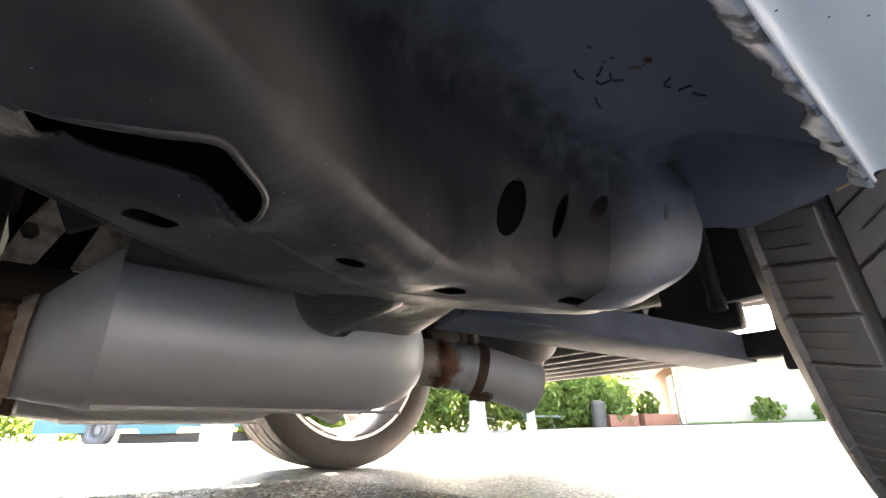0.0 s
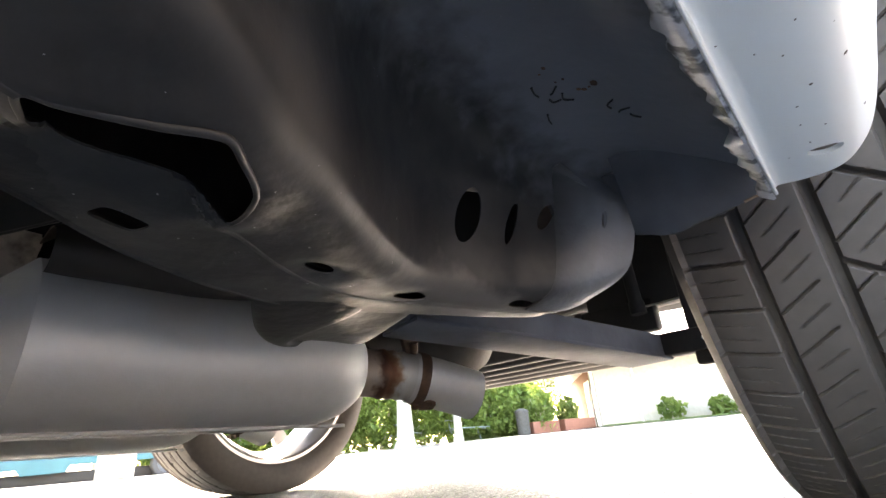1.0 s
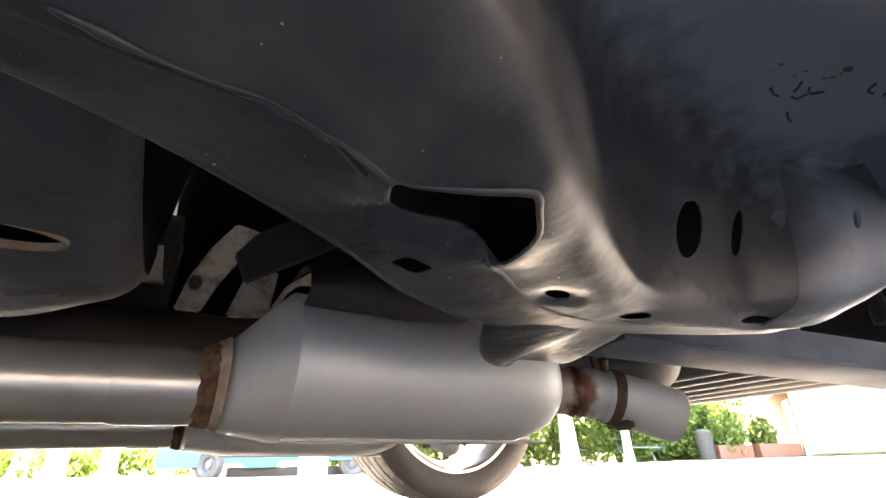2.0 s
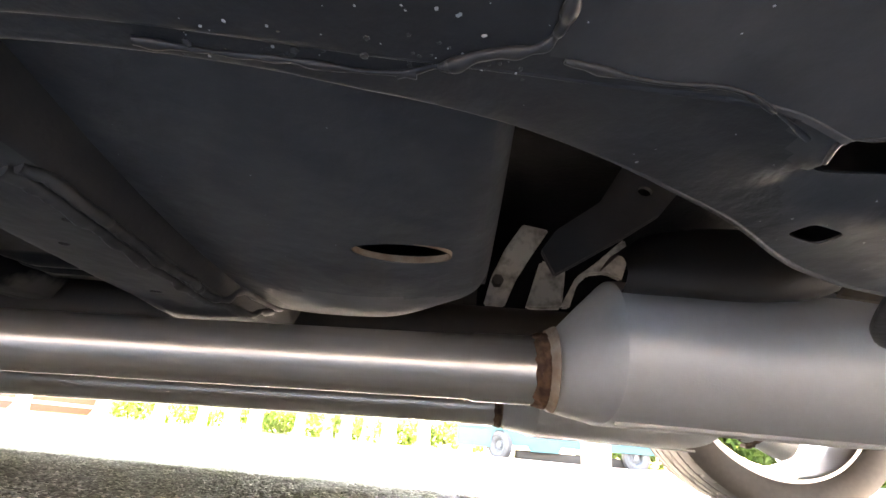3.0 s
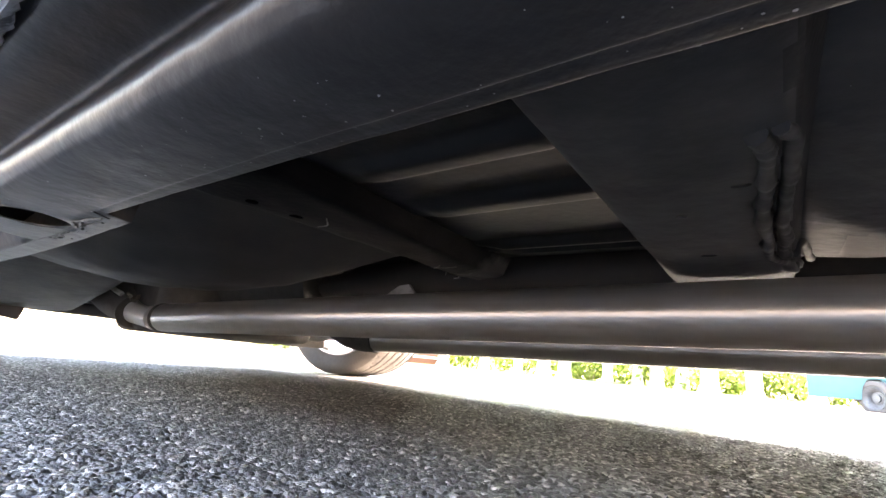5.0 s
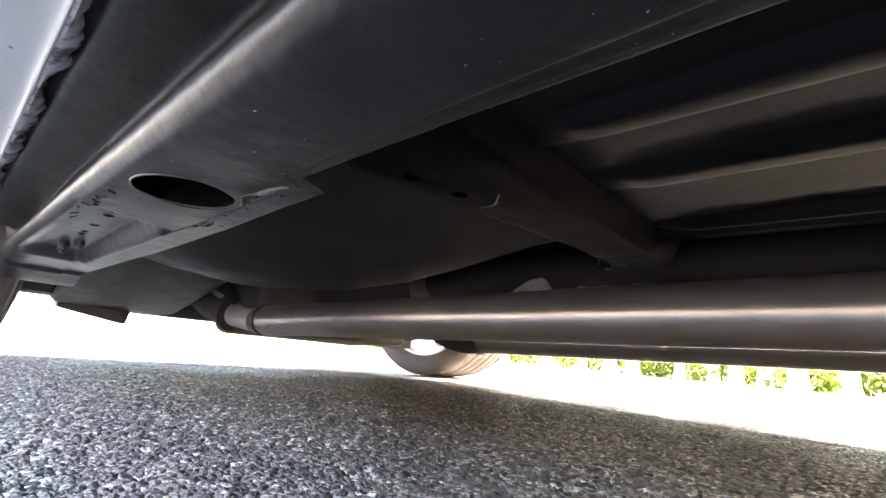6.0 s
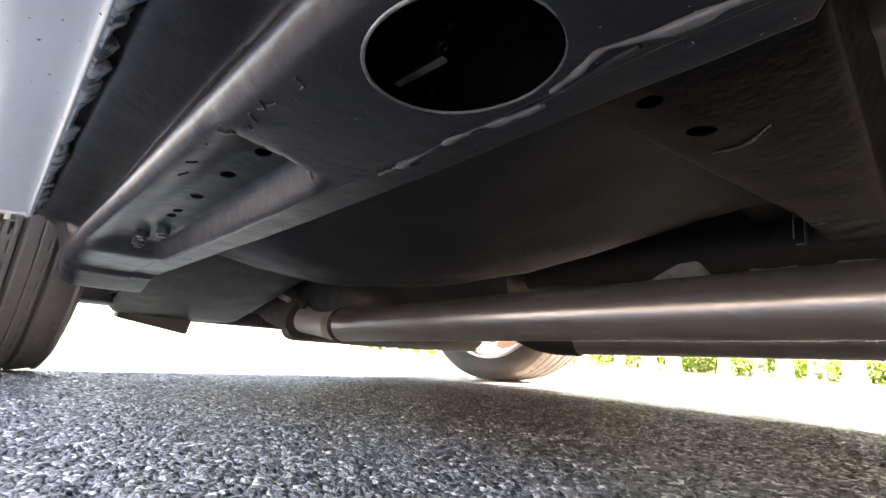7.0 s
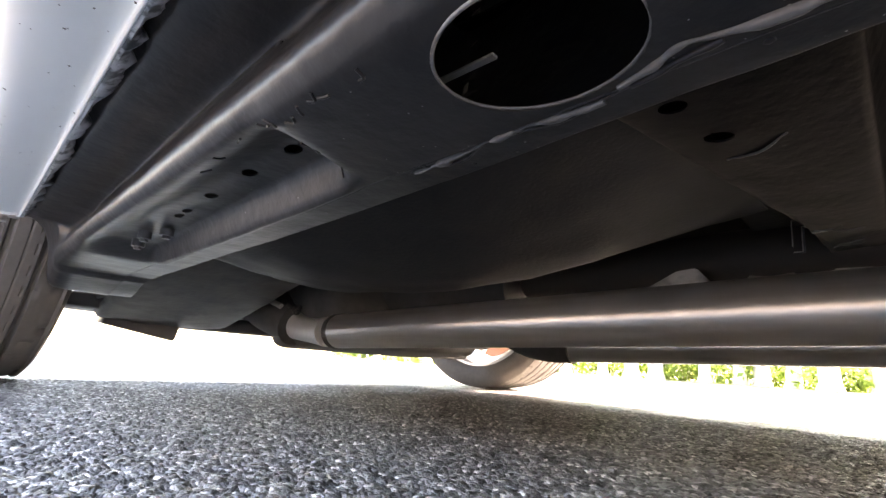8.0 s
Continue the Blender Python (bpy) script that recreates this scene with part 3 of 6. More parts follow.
def opening(x, y):
    """Distance from the edge of the torque box opening, and the share of the way round it."""
    d = np.hypot(HOLE[:, 0] - x, HOLE[:, 1] - y)
    k = int(np.argmin(d))
    return float(d[k]), k / (len(HOLE) - 1)


def press(v):
    """The dishes stamped into the rail: the channel at its front and the lipped opening of the torque box."""
    x, y = v[0], v[1]
    if 0.155 < v[2] < 0.2 and -1.14 < x < -0.70:
        inner = 0.0845 + 0.045 * (-0.726 - x)
        along = step(-0.716 + (y - 0.04) * -0.28 - x, 0.016) * step(x + 1.09, 0.05)
        v[2] += 0.0135 * along * step(y - 0.050, 0.034) * step(inner + 0.002 - y, 0.011)
        v[2] -= 0.0038 * along * math.exp(-((y - inner - 0.0085) / 0.0045) ** 2)
    if 0.12 < x < 0.25 and v[2] < 0.2:
        d, round_way = opening(x, y)
        scoop = step(round_way - 0.66, 0.10) * step(0.97 - round_way, 0.06)
        v[2] += (0.0045 * scoop - 0.0036 * (1 - scoop)) * math.exp(-(d / 0.012) ** 2)
    # slot dimples of the torque box
    for cx, cy, r in ((0.268, 0.178, 0.022), (0.344, 0.192, 0.024), (0.432, 0.166, 0.020)):
        d = math.hypot(x - cx, (y - cy) * 1.6) / r
        if d < 1.5 and v[2] < 0.2:
            v[2] += 0.002 * math.exp(-(d * 1.3) ** 4)
    return v


def rail_mesh(fine):
    p = np.array([[(x, y, z) for y, z in row] for x, row in RAIL])
    flat = spline(p.reshape(len(p), -1), 24)
    xs = np.concatenate([np.arange(-1.386, -1.36, 0.002), np.arange(-1.36, -1.12, 0.008), np.arange(-1.12, -0.69, 0.005), np.arange(-0.69, 0.12, 0.009), np.arange(0.12, 0.138, 0.004), np.arange(0.138, 0.222, 0.0012), np.arange(0.222, 0.25, 0.004), np.arange(0.25, 0.4855, 0.004)])
    cols = np.array([np.interp(xs, flat[:, 0], flat[:, k]) for k in range(flat.shape[1])]).T.reshape(len(xs), -1, 3)
    q = np.array([spline(row, 16 if fine else 6) for row in cols[:: 1 if fine else 3]])
    for row in q:
        for v in row:
            press(v)
            v[2] += 0.0007 * noise.noise(Vector(v) * 14) + 0.0004 * noise.noise(Vector(v) * 45)
    return grid(q, 0.0009)


rail = part("frame_rail", rail_mesh(True), UNDERCOAT, car, "black undercoated frame rail running into the torque box", 50)
cut(rail, plug(-0.6155, 0.068, 0.16, 0.0290, 0.0245, 0, 0.04),
    prism([tuple(v) for v in HOLE[:-1]], 0.150, 0.200),
    plug(0.182, 0.1745, 0.172, 0.0095, 0.0055, 24, 0.03, 4),
    plug(0.268, 0.178, 0.178, 0.010, 0.005, 20, 0.03),
    plug(0.344, 0.192, 0.178, 0.012, 0.006, -5, 0.03),
    plug(0.432, 0.166, 0.178, 0.011, 0.005, -20, 0.03),
    plug(0.368, 0.157, 0.228, 0.0105, 0.0165, 0, 0.05, 2, 24, (68, 14)),
    plug(0.408, 0.145, 0.232, 0.0045, 0.015, 0, 0.05, 2, 24, (68, 18)), plug(0.433, 0.135, 0.238, 0.004, 0.008, 0, 0.05, 2, 16, (68, 14)), plug(0.4625, 0.111, 0.231, 0.0016, 0.006, 20, 0.06, 2, 12, (65, 0)),
    *[plug(x, y, 0.168, 0.0062, 0.0038, 0, 0.02) for x, y in ((-0.750, 0.070), (-0.797, 0.070), (-0.857, 0.072))],
    plug(-0.910, 0.0745, 0.170, 0.007, 0.003, 0, 0.02), plug(-0.930, 0.0755, 0.170, 0.007, 0.003, 0, 0.02))
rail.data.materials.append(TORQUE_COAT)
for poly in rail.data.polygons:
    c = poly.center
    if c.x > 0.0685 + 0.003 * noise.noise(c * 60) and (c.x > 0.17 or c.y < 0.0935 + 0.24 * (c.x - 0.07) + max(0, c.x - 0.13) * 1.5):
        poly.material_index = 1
coarse = part("frame_rail", rail_mesh(False), UNDERCOAT, car, "black undercoated frame rail running into the torque box", 50)
mirrored(coarse, car)
bpy.data.objects.remove(coarse)
# cover added above the rail to stop light showing through its holes
rail_cover = part("rail_blocker", loft([(x, [(0.008, 0.245), (0.06, 0.30), (0.15, 0.305), (0.27, 0.31)]) for x in (-1.37, -0.9, -0.3, 0.2, 0.48)], 3, 3), UNDERCOAT_DARK, car)
mirrored(rail_cover, car)
arch_panel = part("wheelhouse_panel", loft([
    (0.481, [(0.004, 0.2325), (0.03, 0.2525), (0.06, 0.2665), (0.100, 0.2765), (0.15, 0.285)]),
    (0.50, [(0.004, 0.234), (0.03, 0.249), (0.06, 0.257), (0.10, 0.264), (0.15, 0.272)]),
    (0.518, [(0.006, 0.236), (0.03, 0.242), (0.06, 0.243), (0.10, 0.247), (0.15, 0.256)]),
    (0.530, [(0.010, 0.238), (0.03, 0.241), (0.06, 0.241), (0.10, 0.245), (0.15, 0.254)]),
    (0.534, [(0.010, 0.30), (0.03, 0.30), (0.06, 0.30), (0.10, 0.30), (0.15, 0.30)])], 6, 5, 0.0015, 0.001), UNDERSEAL, car, "black wheelhouse closing panel")
mirrored(arch_panel, car)


def bead(path, size, seed, name="seam_bead", label="lumpy undercoated weld seam", mat=None, under=None, wander=0.004, n=26, lumpy=1.0):
    """A lumpy run of sealer or weld along a path; it hugs the sheets given as under."""
    pts = spline(path, n)
    rad = [max(0.0006, size * (0.8 + lumpy * (0.9 * noise.noise(Vector(q) * 70 + Vector((seed, 0, 0))) + 0.6 * noise.noise(Vector(q) * 210)))) for q in pts]
    wob = [Vector(q) + Vector((0.3 * wander * noise.noise(Vector(q) * 50 + Vector((9, seed, 0))), wander * noise.noise(Vector(q) * 38 + Vector((0, seed, 0))), 0.0)) for q in pts]
    if under:
        for v, r in zip(wob, rad):
            low = [place.z for hit, place, _, _ in (ob.ray_cast(Vector((v.x, v.y, 0.02)), Vector((0, 0, 1))) for ob in under) if hit]
            v.z = min(low + [0.26]) - 0.35 * r if low and min(low) < 0.3 else v.z
    ob = part(name, tube(wob, rad, 8), mat or UNDERCOAT, car, label, 80)
    mirrored(ob, car)
    return ob


bead([(-0.030, 0.0900, 0.168), (0.004, 0.0945, 0.168), (0.022, 0.0965, 0.168), (0.035, 0.0970, 0.168)], 0.0014, 1, under=[rail], wander=0.004, n=40)
bead([(0.030, 0.0995, 0.168), (0.043, 0.0970, 0.168), (0.051, 0.0945, 0.168), (0.062, 0.0925, 0.170), (0.066, 0.086, 0.171), (0.068, 0.065, 0.172), (0.065, 0.045, 0.177)], 0.0015, 11, under=[rail], wander=0.005, n=60)
bead([(0.070, 0.0935, 0.1712), (0.0929, 0.0985, 0.1712), (0.114, 0.1035, 0.1712), (0.138, 0.115, 0.1712)], 0.0009, 2, under=[rail], wander=0.004)
# paler grey puts the highlight of this lifted seam into its colour
bead([(-0.70, 0.104, 0.159), (-0.683, 0.102, 0.159), (-0.672, 0.0975, 0.159), (-0.659, 0.0965, 0.159), (-0.644, 0.096, 0.159), (-0.635, 0.0945, 0.159), (-0.623, 0.0945, 0.159), (-0.611, 0.0955, 0.159)], 0.0015, 3, mat=SCUFF_GLINT, under=[rail], wander=0.007, n=60, lumpy=0.8)
bead([(-0.604, 0.0955, 0.159), (-0.594, 0.0925, 0.159), (-0.586, 0.0875, 0.159), (-0.580, 0.0868, 0.159), (-0.566, 0.0875, 0.159), (-0.548, 0.0905, 0.159)], 0.0013, 8, mat=SCUFF_GLINT, under=[rail], wander=0.006, n=60, lumpy=0.8)
bead([(-0.70, 0.106, 0.159), (-0.66, 0.0985, 0.159), (-0.62, 0.0965, 0.159), (-0.575, 0.0905, 0.159)], 0.0008, 12, under=[rail], wander=0.010, n=60)
bead([(-0.715, 0.056, 0.16), (-0.7195, 0.066, 0.16), (-0.728, 0.080, 0.16), (-0.733, 0.088, 0.16)], 0.0006, 9, name="press_edge", label="", under=[rail], wander=0.001)
curls = ((-0.679, 0.0345), (-0.684, 0.0375), (-0.694, 0.0365), (-0.712, 0.0355), (-0.718, 0.038), (-0.742, 0.040), (-0.66, 0.042), (-0.77, 0.043), (-0.795, 0.046), (-0.702, 0.043))
for k, (x, y) in enumerate(curls):
    y = max(y, 0.0405) + 0.002
    a = 2.4 * k
    bead([(x - 0.003 * math.cos(a), y - 0.0025 * math.sin(a), 0.16), (x, y + 0.0012, 0.16), (x + 0.003 * math.cos(a + 0.7), y + 0.0025 * math.sin(a + 0.7), 0.16)], 0.0006, 30 + k, "undercoat_curl", "lifted curl of undercoating", under=[rail], wander=0.002, n=6)

# foot pan behind the front seat with its drain hole
PAN = [
    (-0.165, [(0.10, 0.232), (0.16, 0.229), (0.25, 0.218), (0.36, 0.211), (0.43, 0.210), (0.50, 0.212), (0.53, 0.222), (0.545, 0.25)]),
    (-0.10, [(0.10, 0.230), (0.16, 0.223), (0.25, 0.210), (0.36, 0.200), (0.43, 0.200), (0.50, 0.207), (0.525, 0.217), (0.54, 0.25)]),
    (-0.02, [(0.10, 0.230), (0.16, 0.221), (0.25, 0.206), (0.36, 0.196), (0.42, 0.197), (0.48, 0.206), (0.505, 0.216), (0.52, 0.25)]),
    (0.035, [(0.10, 0.231), (0.16, 0.223), (0.25, 0.209), (0.35, 0.201), (0.40, 0.203), (0.44, 0.212), (0.46, 0.222), (0.475, 0.255)]),
    (0.060, [(0.10, 0.234), (0.16, 0.227), (0.25, 0.214), (0.34, 0.208), (0.385, 0.211), (0.42, 0.219), (0.44, 0.230), (0.455, 0.26)]),
    (0.070, [(0.10, 0.248), (0.16, 0.241), (0.25, 0.229), (0.34, 0.224), (0.385, 0.227), (0.42, 0.235), (0.44, 0.246), (0.455, 0.275)]),
]
pan = part("foot_pan", loft(PAN, 6, 6, 0.0012, 0.0012), FLOOR_COAT, car, "dark pressed floor pan with a rust-edged oval drain hole")
heel = part("heel_panel", loft([(0.0705, [(y, z + 0.001) for y, z in PAN[-1][1]]), (0.0735, [(y, 0.30) for y, z in PAN[-1][1]]), (0.085, [(y, 0.42) for y, z in PAN[-1][1]])], 4, 4, 0.0012), DEEP_SHADE, car, "black heel panel behind the foot pan")
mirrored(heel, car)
cut(pan, plug(0.007, 0.300, 0.206, 0.034, 0.0135, 3, 0.04))
pan.data.materials.append(PALE_LIT)
pan.data.materials.append(FRONT_COAT)
# far side coloured paler as if lit from below; rear lip lightened likewise
for poly in pan.data.polygons:
    c = poly.center
    if c.x > -0.135 + 0.004 * noise.noise(c * 60) and c.y > 0.384 + 1.7 * max(0, -0.06 - c.x) ** 1.5 + 0.25 * max(0, c.x - 0.02) + 0.003 * noise.noise(c * 40):
        poly.material_index = 1
    elif c.x > 0.0605:
        poly.material_index = 2
mirrored(pan, car)


def hat(x0, x1, y0, y1, z0, z1, rise, name, label, wob=0.001, skew=0.0, mat=None):
    """A pressed crossmember running across the car, open towards the floor; skew slants its front edge."""
    xm, w = (x0 + x1) / 2, (x1 - x0) / 2
    shape = [(-1.25, rise), (-1.0, rise * 0.92), (-0.82, rise * 0.3), (-0.68, 0.0), (0.0, -0.003), (0.68, 0.0), (0.82, rise * 0.3), (1.0, rise * 0.92), (1.25, rise)]
    rows = []
    for k in range(7):
        t = k / 6
        y, z = y0 + (y1 - y0) * t, z0 + (z1 - z0) * t
        end = 0.010 if k == 6 else 0
        rows.append((y, [(xm + a * w + (skew * (y - 0.34) * min(1, -a / 0.6) if a < 0 else 0), z + b + end) for a, b in shape]))
    p = np.array([[(a, y, b) for a, b in row] for y, row in rows])
    p = spline(p.reshape(len(p), -1), 6).reshape(-1, len(shape), 3)
    q = np.array([spline(row, 5) for row in p])
    for row in q:
        for v in row:
            v[2] += wob * noise.noise(Vector(v) * 25)
    return part(name, grid(q, 0.0015), mat or FLOOR_COAT, car, label)


beam_a = hat(-0.282, -0.150, 0.112, 0.592, 0.196, 0.190, 0.045, "crossmember", "dark pressed floor crossmember with drain holes", mat=TORQUE_COAT)
cut(beam_a, plug(-0.221, 0.402, 0.19, 0.006, 0.003), plug(-0.225, 0.30, 0.19, 0.004, 0.003), plug(-0.19, 0.26, 0.19, 0.005, 0.003))
beam_b = hat(-0.665, -0.535, 0.118, 0.66, 0.240, 0.226, 0.035, "crossmember", "black crossmember with two round holes and scraped edge", 0.002, 0.2, DEEP_SHADE)
cut(beam_b, plug(-0.624, 0.295, 0.236, 0.009, 0.008), plug(-0.636, 0.245, 0.236, 0.008, 0.007))
# rear flank coloured darker, in place of the shade beside the foot pan
beam_a.data.materials.append(UNDERCOAT_DARK)
for poly in beam_a.data.polygons:
    if poly.center.x > -0.169 + 0.003 * noise.noise(poly.center * 50):
        poly.material_index = 1
mirrored(beam_a, car)
mirrored(beam_b, car)

# ribbed floor between the crossmembers, and the front foot pan
rows = []
for i in range(61):
    x = -0.16 - i * 0.0085
    row = []
    for j in range(135):
        y = 0.10 + j * 0.004
        rib = sum(math.exp(-((y - c) / w) ** 4) for c, w in ((0.278, 0.020), (0.390, 0.021), (0.548, 0.010), (0.580, 0.009))) * min(1, max(0, (0.5 - abs((x + 0.40) / 0.28)) * 5 + 0.1))
        row.append((x, y, 0.262 - 0.012 * min(1, rib)))
    rows.append(row)
floor_mid = part("floor_panel", grid(rows, 0.0012), FLOOR_BLACK, car, "dark ribbed floor panel")
mirrored(floor_mid, car)
FRONT = [
    (-0.64, [(0.10, 0.262), (0.20, 0.262), (0.32, 0.260), (0.45, 0.258), (0.56, 0.262), (0.60, 0.29)]),
    (-0.78, [(0.10, 0.246), (0.20, 0.238), (0.32, 0.226), (0.45, 0.222), (0.53, 0.228), (0.57, 0.27)]),
    (-0.92, [(0.10, 0.236), (0.20, 0.216), (0.32, 0.194), (0.42, 0.186), (0.50, 0.198), (0.54, 0.25)]),
    (-1.06, [(0.10, 0.228), (0.18, 0.204), (0.28, 0.182), (0.38, 0.176), (0.46, 0.186), (0.50, 0.24)]),
    (-1.16, [(0.10, 0.228), (0.17, 0.200), (0.27, 0.182), (0.36, 0.178), (0.435, 0.188), (0.475, 0.25)]),
    (-1.215, [(0.10, 0.236), (0.17, 0.206), (0.265, 0.188), (0.35, 0.185), (0.42, 0.196), (0.46, 0.26)]),
    (-1.235, [(0.10, 0.27), (0.17, 0.240), (0.265, 0.225), (0.35, 0.222), (0.42, 0.235), (0.46, 0.29)]),
    (-1.25, [(0.10, 0.42), (0.17, 0.42), (0.265, 0.42), (0.35, 0.42), (0.42, 0.42), (0.46, 0.42)]),
]
front_pan = part("foot_pan", loft(FRONT, 7, 6, 0.0012, 0.004), UNDERCOAT_DARK, car, "dark bulging front floor pan")
mirrored(front_pan, car)

# tunnel, kick-up and rear floor
arch = [(0.42, 0.262), (0.52, 0.266), (0.575, 0.285), (0.61, 0.34), (0.65, 0.40), (0.71, 0.415)]
arch = arch + [(2 * YC - y, z) for y, z in reversed(arch[:-1])]
part("tunnel", loft([(x, arch) for x in (-1.3, -0.8, -0.3, 0.076)], 3, 4, 0.0012), UNDERCOAT_DARK, car, "dark transmission tunnel")
rear = [(0.02, 0.30), (0.12, 0.40), (0.3, 0.42), (0.5, 0.43), (0.71, 0.47)]
rear = rear + [(2 * YC - y, z) for y, z in reversed(rear[:-1])]
part("rear_floor", loft([(x, [(y, z + d) for y, z in rear]) for x, d in ((0.06, 0.0), (0.3, 0.01), (0.55, 0.05), (0.9, 0.16), (1.2, 0.10), (1.9, 0.04))], 4, 4, 0.0012, 0.003), DEEP_SHADE, car, "black rear floor over the axle")

# added dark sheet where the tunnel interior lies in shade
backing = part("tunnel_backing", loft([(x, [(0.575, z), (0.570, z + 0.03), (0.565, 0.40), (0.57, 0.47)]) for x, z in ((0.078, 0.30), (0.16, 0.33), (0.22, 0.305), (0.34, 0.275), (0.55, 0.28), (0.62, 0.31))], 5, 5, 0.0015, 0.003), DEEP_SHADE, car, "black backing sheet added in the tunnel over the axle")
mirrored(backing, car)
bpy.data.objects.remove(backing)

# ---- exhaust ----
def exhaust(side):
    """One side's exhaust: pipe, sleeve, muffler with cone, outlet and turn-down, with their welds."""
    made = []
    axis = lambda x: 0.1255 + (x + 1.326) * 0.0262
    pipe = part("exhaust_pipe", tube([(x, 0.487, axis(x)) for x in np.linspace(-1.325, 0.07, 40)], 0.0315, 48), STEEL, car, "brushed stainless exhaust pipe")
    sleeve = part("pipe_sleeve", tube([(0.062, 0.487, axis(0.062)), (0.068, 0.487, axis(0.068)), (0.145, 0.487, axis(0.145))], [0.0318, 0.0333, 0.0335], 48), STEEL, car)
    made += [pipe, sleeve]
    # muffler: an oval can, with a cone ahead of it
    body = bmesh.new()
    xs = [0.139, 0.143, 0.166, 0.1885, 0.1915, 0.197, 0.30, 0.40, 0.440, 0.458, 0.476, 0.492, 0.505, 0.514, 0.519, 0.5205]
    hz = [0.034, 0.0385, 0.0530, 0.0665, 0.0688, 0.069, 0.069, 0.069, 0.0688, 0.0675, 0.0640, 0.0585, 0.0510, 0.0450, 0.0405, 0.036]
    hy = [0.034, 0.0400, 0.0690, 0.0965, 0.0997, 0.100, 0.100, 0.100, 0.0997, 0.0980, 0.0930, 0.0840, 0.0710, 0.0580, 0.0470, 0.036]
    zc = [0.1645, 0.1650, 0.1760, 0.1860, 0.187, 0.187, 0.187, 0.187, 0.187, 0.187, 0.187, 0.1865, 0.186, 0.1855, 0.185, 0.185]
    n = 72
    rings = []
    for x, a, b, c in zip(xs, hz, hy, zc):
        rings.append([body.verts.new((x, 0.500 + b * math.copysign(abs(math.cos(t)) ** 0.85, math.cos(t)), c + a * math.copysign(abs(math.sin(t)) ** 0.85, math.sin(t)))) for t in (2 * math.pi * k / n for k in range(n))])
    for a, b in zip(rings, rings[1:]):
        for k in range(n):
            body.faces.new((a[k], a[(k + 1) % n], b[(k + 1) % n], b[k]))
    body.faces.new(rings[0])
    body.faces.new(rings[-1])
    bmesh.ops.recalc_face_normals(body, faces=body.faces)
    can = part("muffler", body, ALUMINISED, car, "dull grey aluminised oval muffler", 16)
    made.append(can)
    # folded seam along the underside
    seam = tube([(x, 0.466 + 0.0008 * noise.noise(Vector((x * 40, 0, 0))), 0.1190 + 0.0004 * noise.noise(Vector((x * 60, 5, 0)))) for x in np.linspace(0.197, 0.498, 50)], 0.0020, 8)
    made.append(part("seam", seam, ALUMINISED, can))
    # rusty weld round the inlet, uneven, with a heat-tinted band beside it
    def ring_weld(x0, x1, y, z, r0, r1, lump_size, mat, label, seed):
        weld = bmesh.new()
        rings = []
        for i in range(12):
            ring = []
            for k in range(96):
                t = 2 * math.pi * k / 96
                c = Vector((math.cos(t) * 3.2, math.sin(t) * 3.2, seed))
                lump = noise.noise(c + Vector((0, 0, i * 0.35))) + 0.6 * noise.noise(c * 3 + Vector((0, 0, i * 0.9)))
                edge = noise.noise(c * 1.7 + Vector((5, 0, 0)))
                f = i / 11
                r = r0 + (r1 - r0) * f + lump_size * math.sin(math.pi * f) * (0.7 + lump) - (0.0025 if i in (0, 11) else 0)
                ring.append(weld.verts.new((x0 + (x1 - x0) * f + 0.0035 * edge * (1 - f), y + r * math.cos(t), z + r * math.sin(t))))
            rings.append(ring)
        for a, b in zip(rings, rings[1:]):
            for k in range(96):
                weld.faces.new((a[k], a[(k + 1) % 96], b[(k + 1) % 96], b[k]))
        bmesh.ops.recalc_face_normals(weld, faces=weld.faces)
        return part("weld_bead", weld, mat, can, label, 60)

    made.append(ring_weld(0.1225, 0.138, 0.487, 0.1642, 0.0338, 0.0368, 0.0016, RUST, "rusty brown weld bead", 1.0))
    made.append(ring_weld(0.136, 0.146, 0.4885, 0.1668, 0.0362, 0.0425, 0.0008, LIGHT_TAN, "heat-tinted tan edge", 4.0))
    # outlet: rusted stub, clamped turn-down
    stub = spline([(0.505, 0.492, 0.186), (0.54, 0.482, 0.184), (0.575, 0.468, 0.181), (0.620, 0.449, 0.174)], 14)
    rad = [0.0303 + 0.0022 * sum(math.exp(-((q[0] - c) / 0.0035) ** 2) for c in (0.562, 0.574, 0.586)) for q in stub]
    made.append(part("outlet_stub", tube(stub, rad, 40), STUB, car, "rust-stained outlet stub with pressed rings"))
    made.append(ring_weld(0.514, 0.527, 0.4885, 0.1855, 0.0352, 0.0318, 0.0014, RUST, "rusty brown weld bead", 7.0))
    tip = [(0.600, 0.457, 0.1770), (0.625, 0.447, 0.171), (0.655, 0.434, 0.162), (0.688, 0.42, 0.151)]
    bm = tube(tip, 0.0335, 40, caps=False)
    inner = tube(tip, 0.0315, 40, caps=False)
    me = bpy.data.meshes.new("inner")
    inner.to_mesh(me)
    bm.from_mesh(me)
    bpy.data.meshes.remove(me)
    inner.free()
    made.append(part("turn_down", bm, ALUMINISED, car, "cut-off grey turn-down tip"))
    clamp_coat = material("dark_rusted_clamp", (0.045, 0.026, 0.018), 0.7, second=(0.13, 0.065, 0.035), scale=120, coarse=40, amount=0.9, bump=0.5)
    clamp = tube([(0.606, 0.455, 0.1765), (0.608, 0.454, 0.176), (0.617, 0.450, 0.1735), (0.619, 0.449, 0.173)], [0.0335, 0.0354, 0.0354, 0.0335], 40)
    box((0.012, 0.02, 0.012), (0.611, 0.440, 0.139), (0, 0, 20), 0.003, clamp)
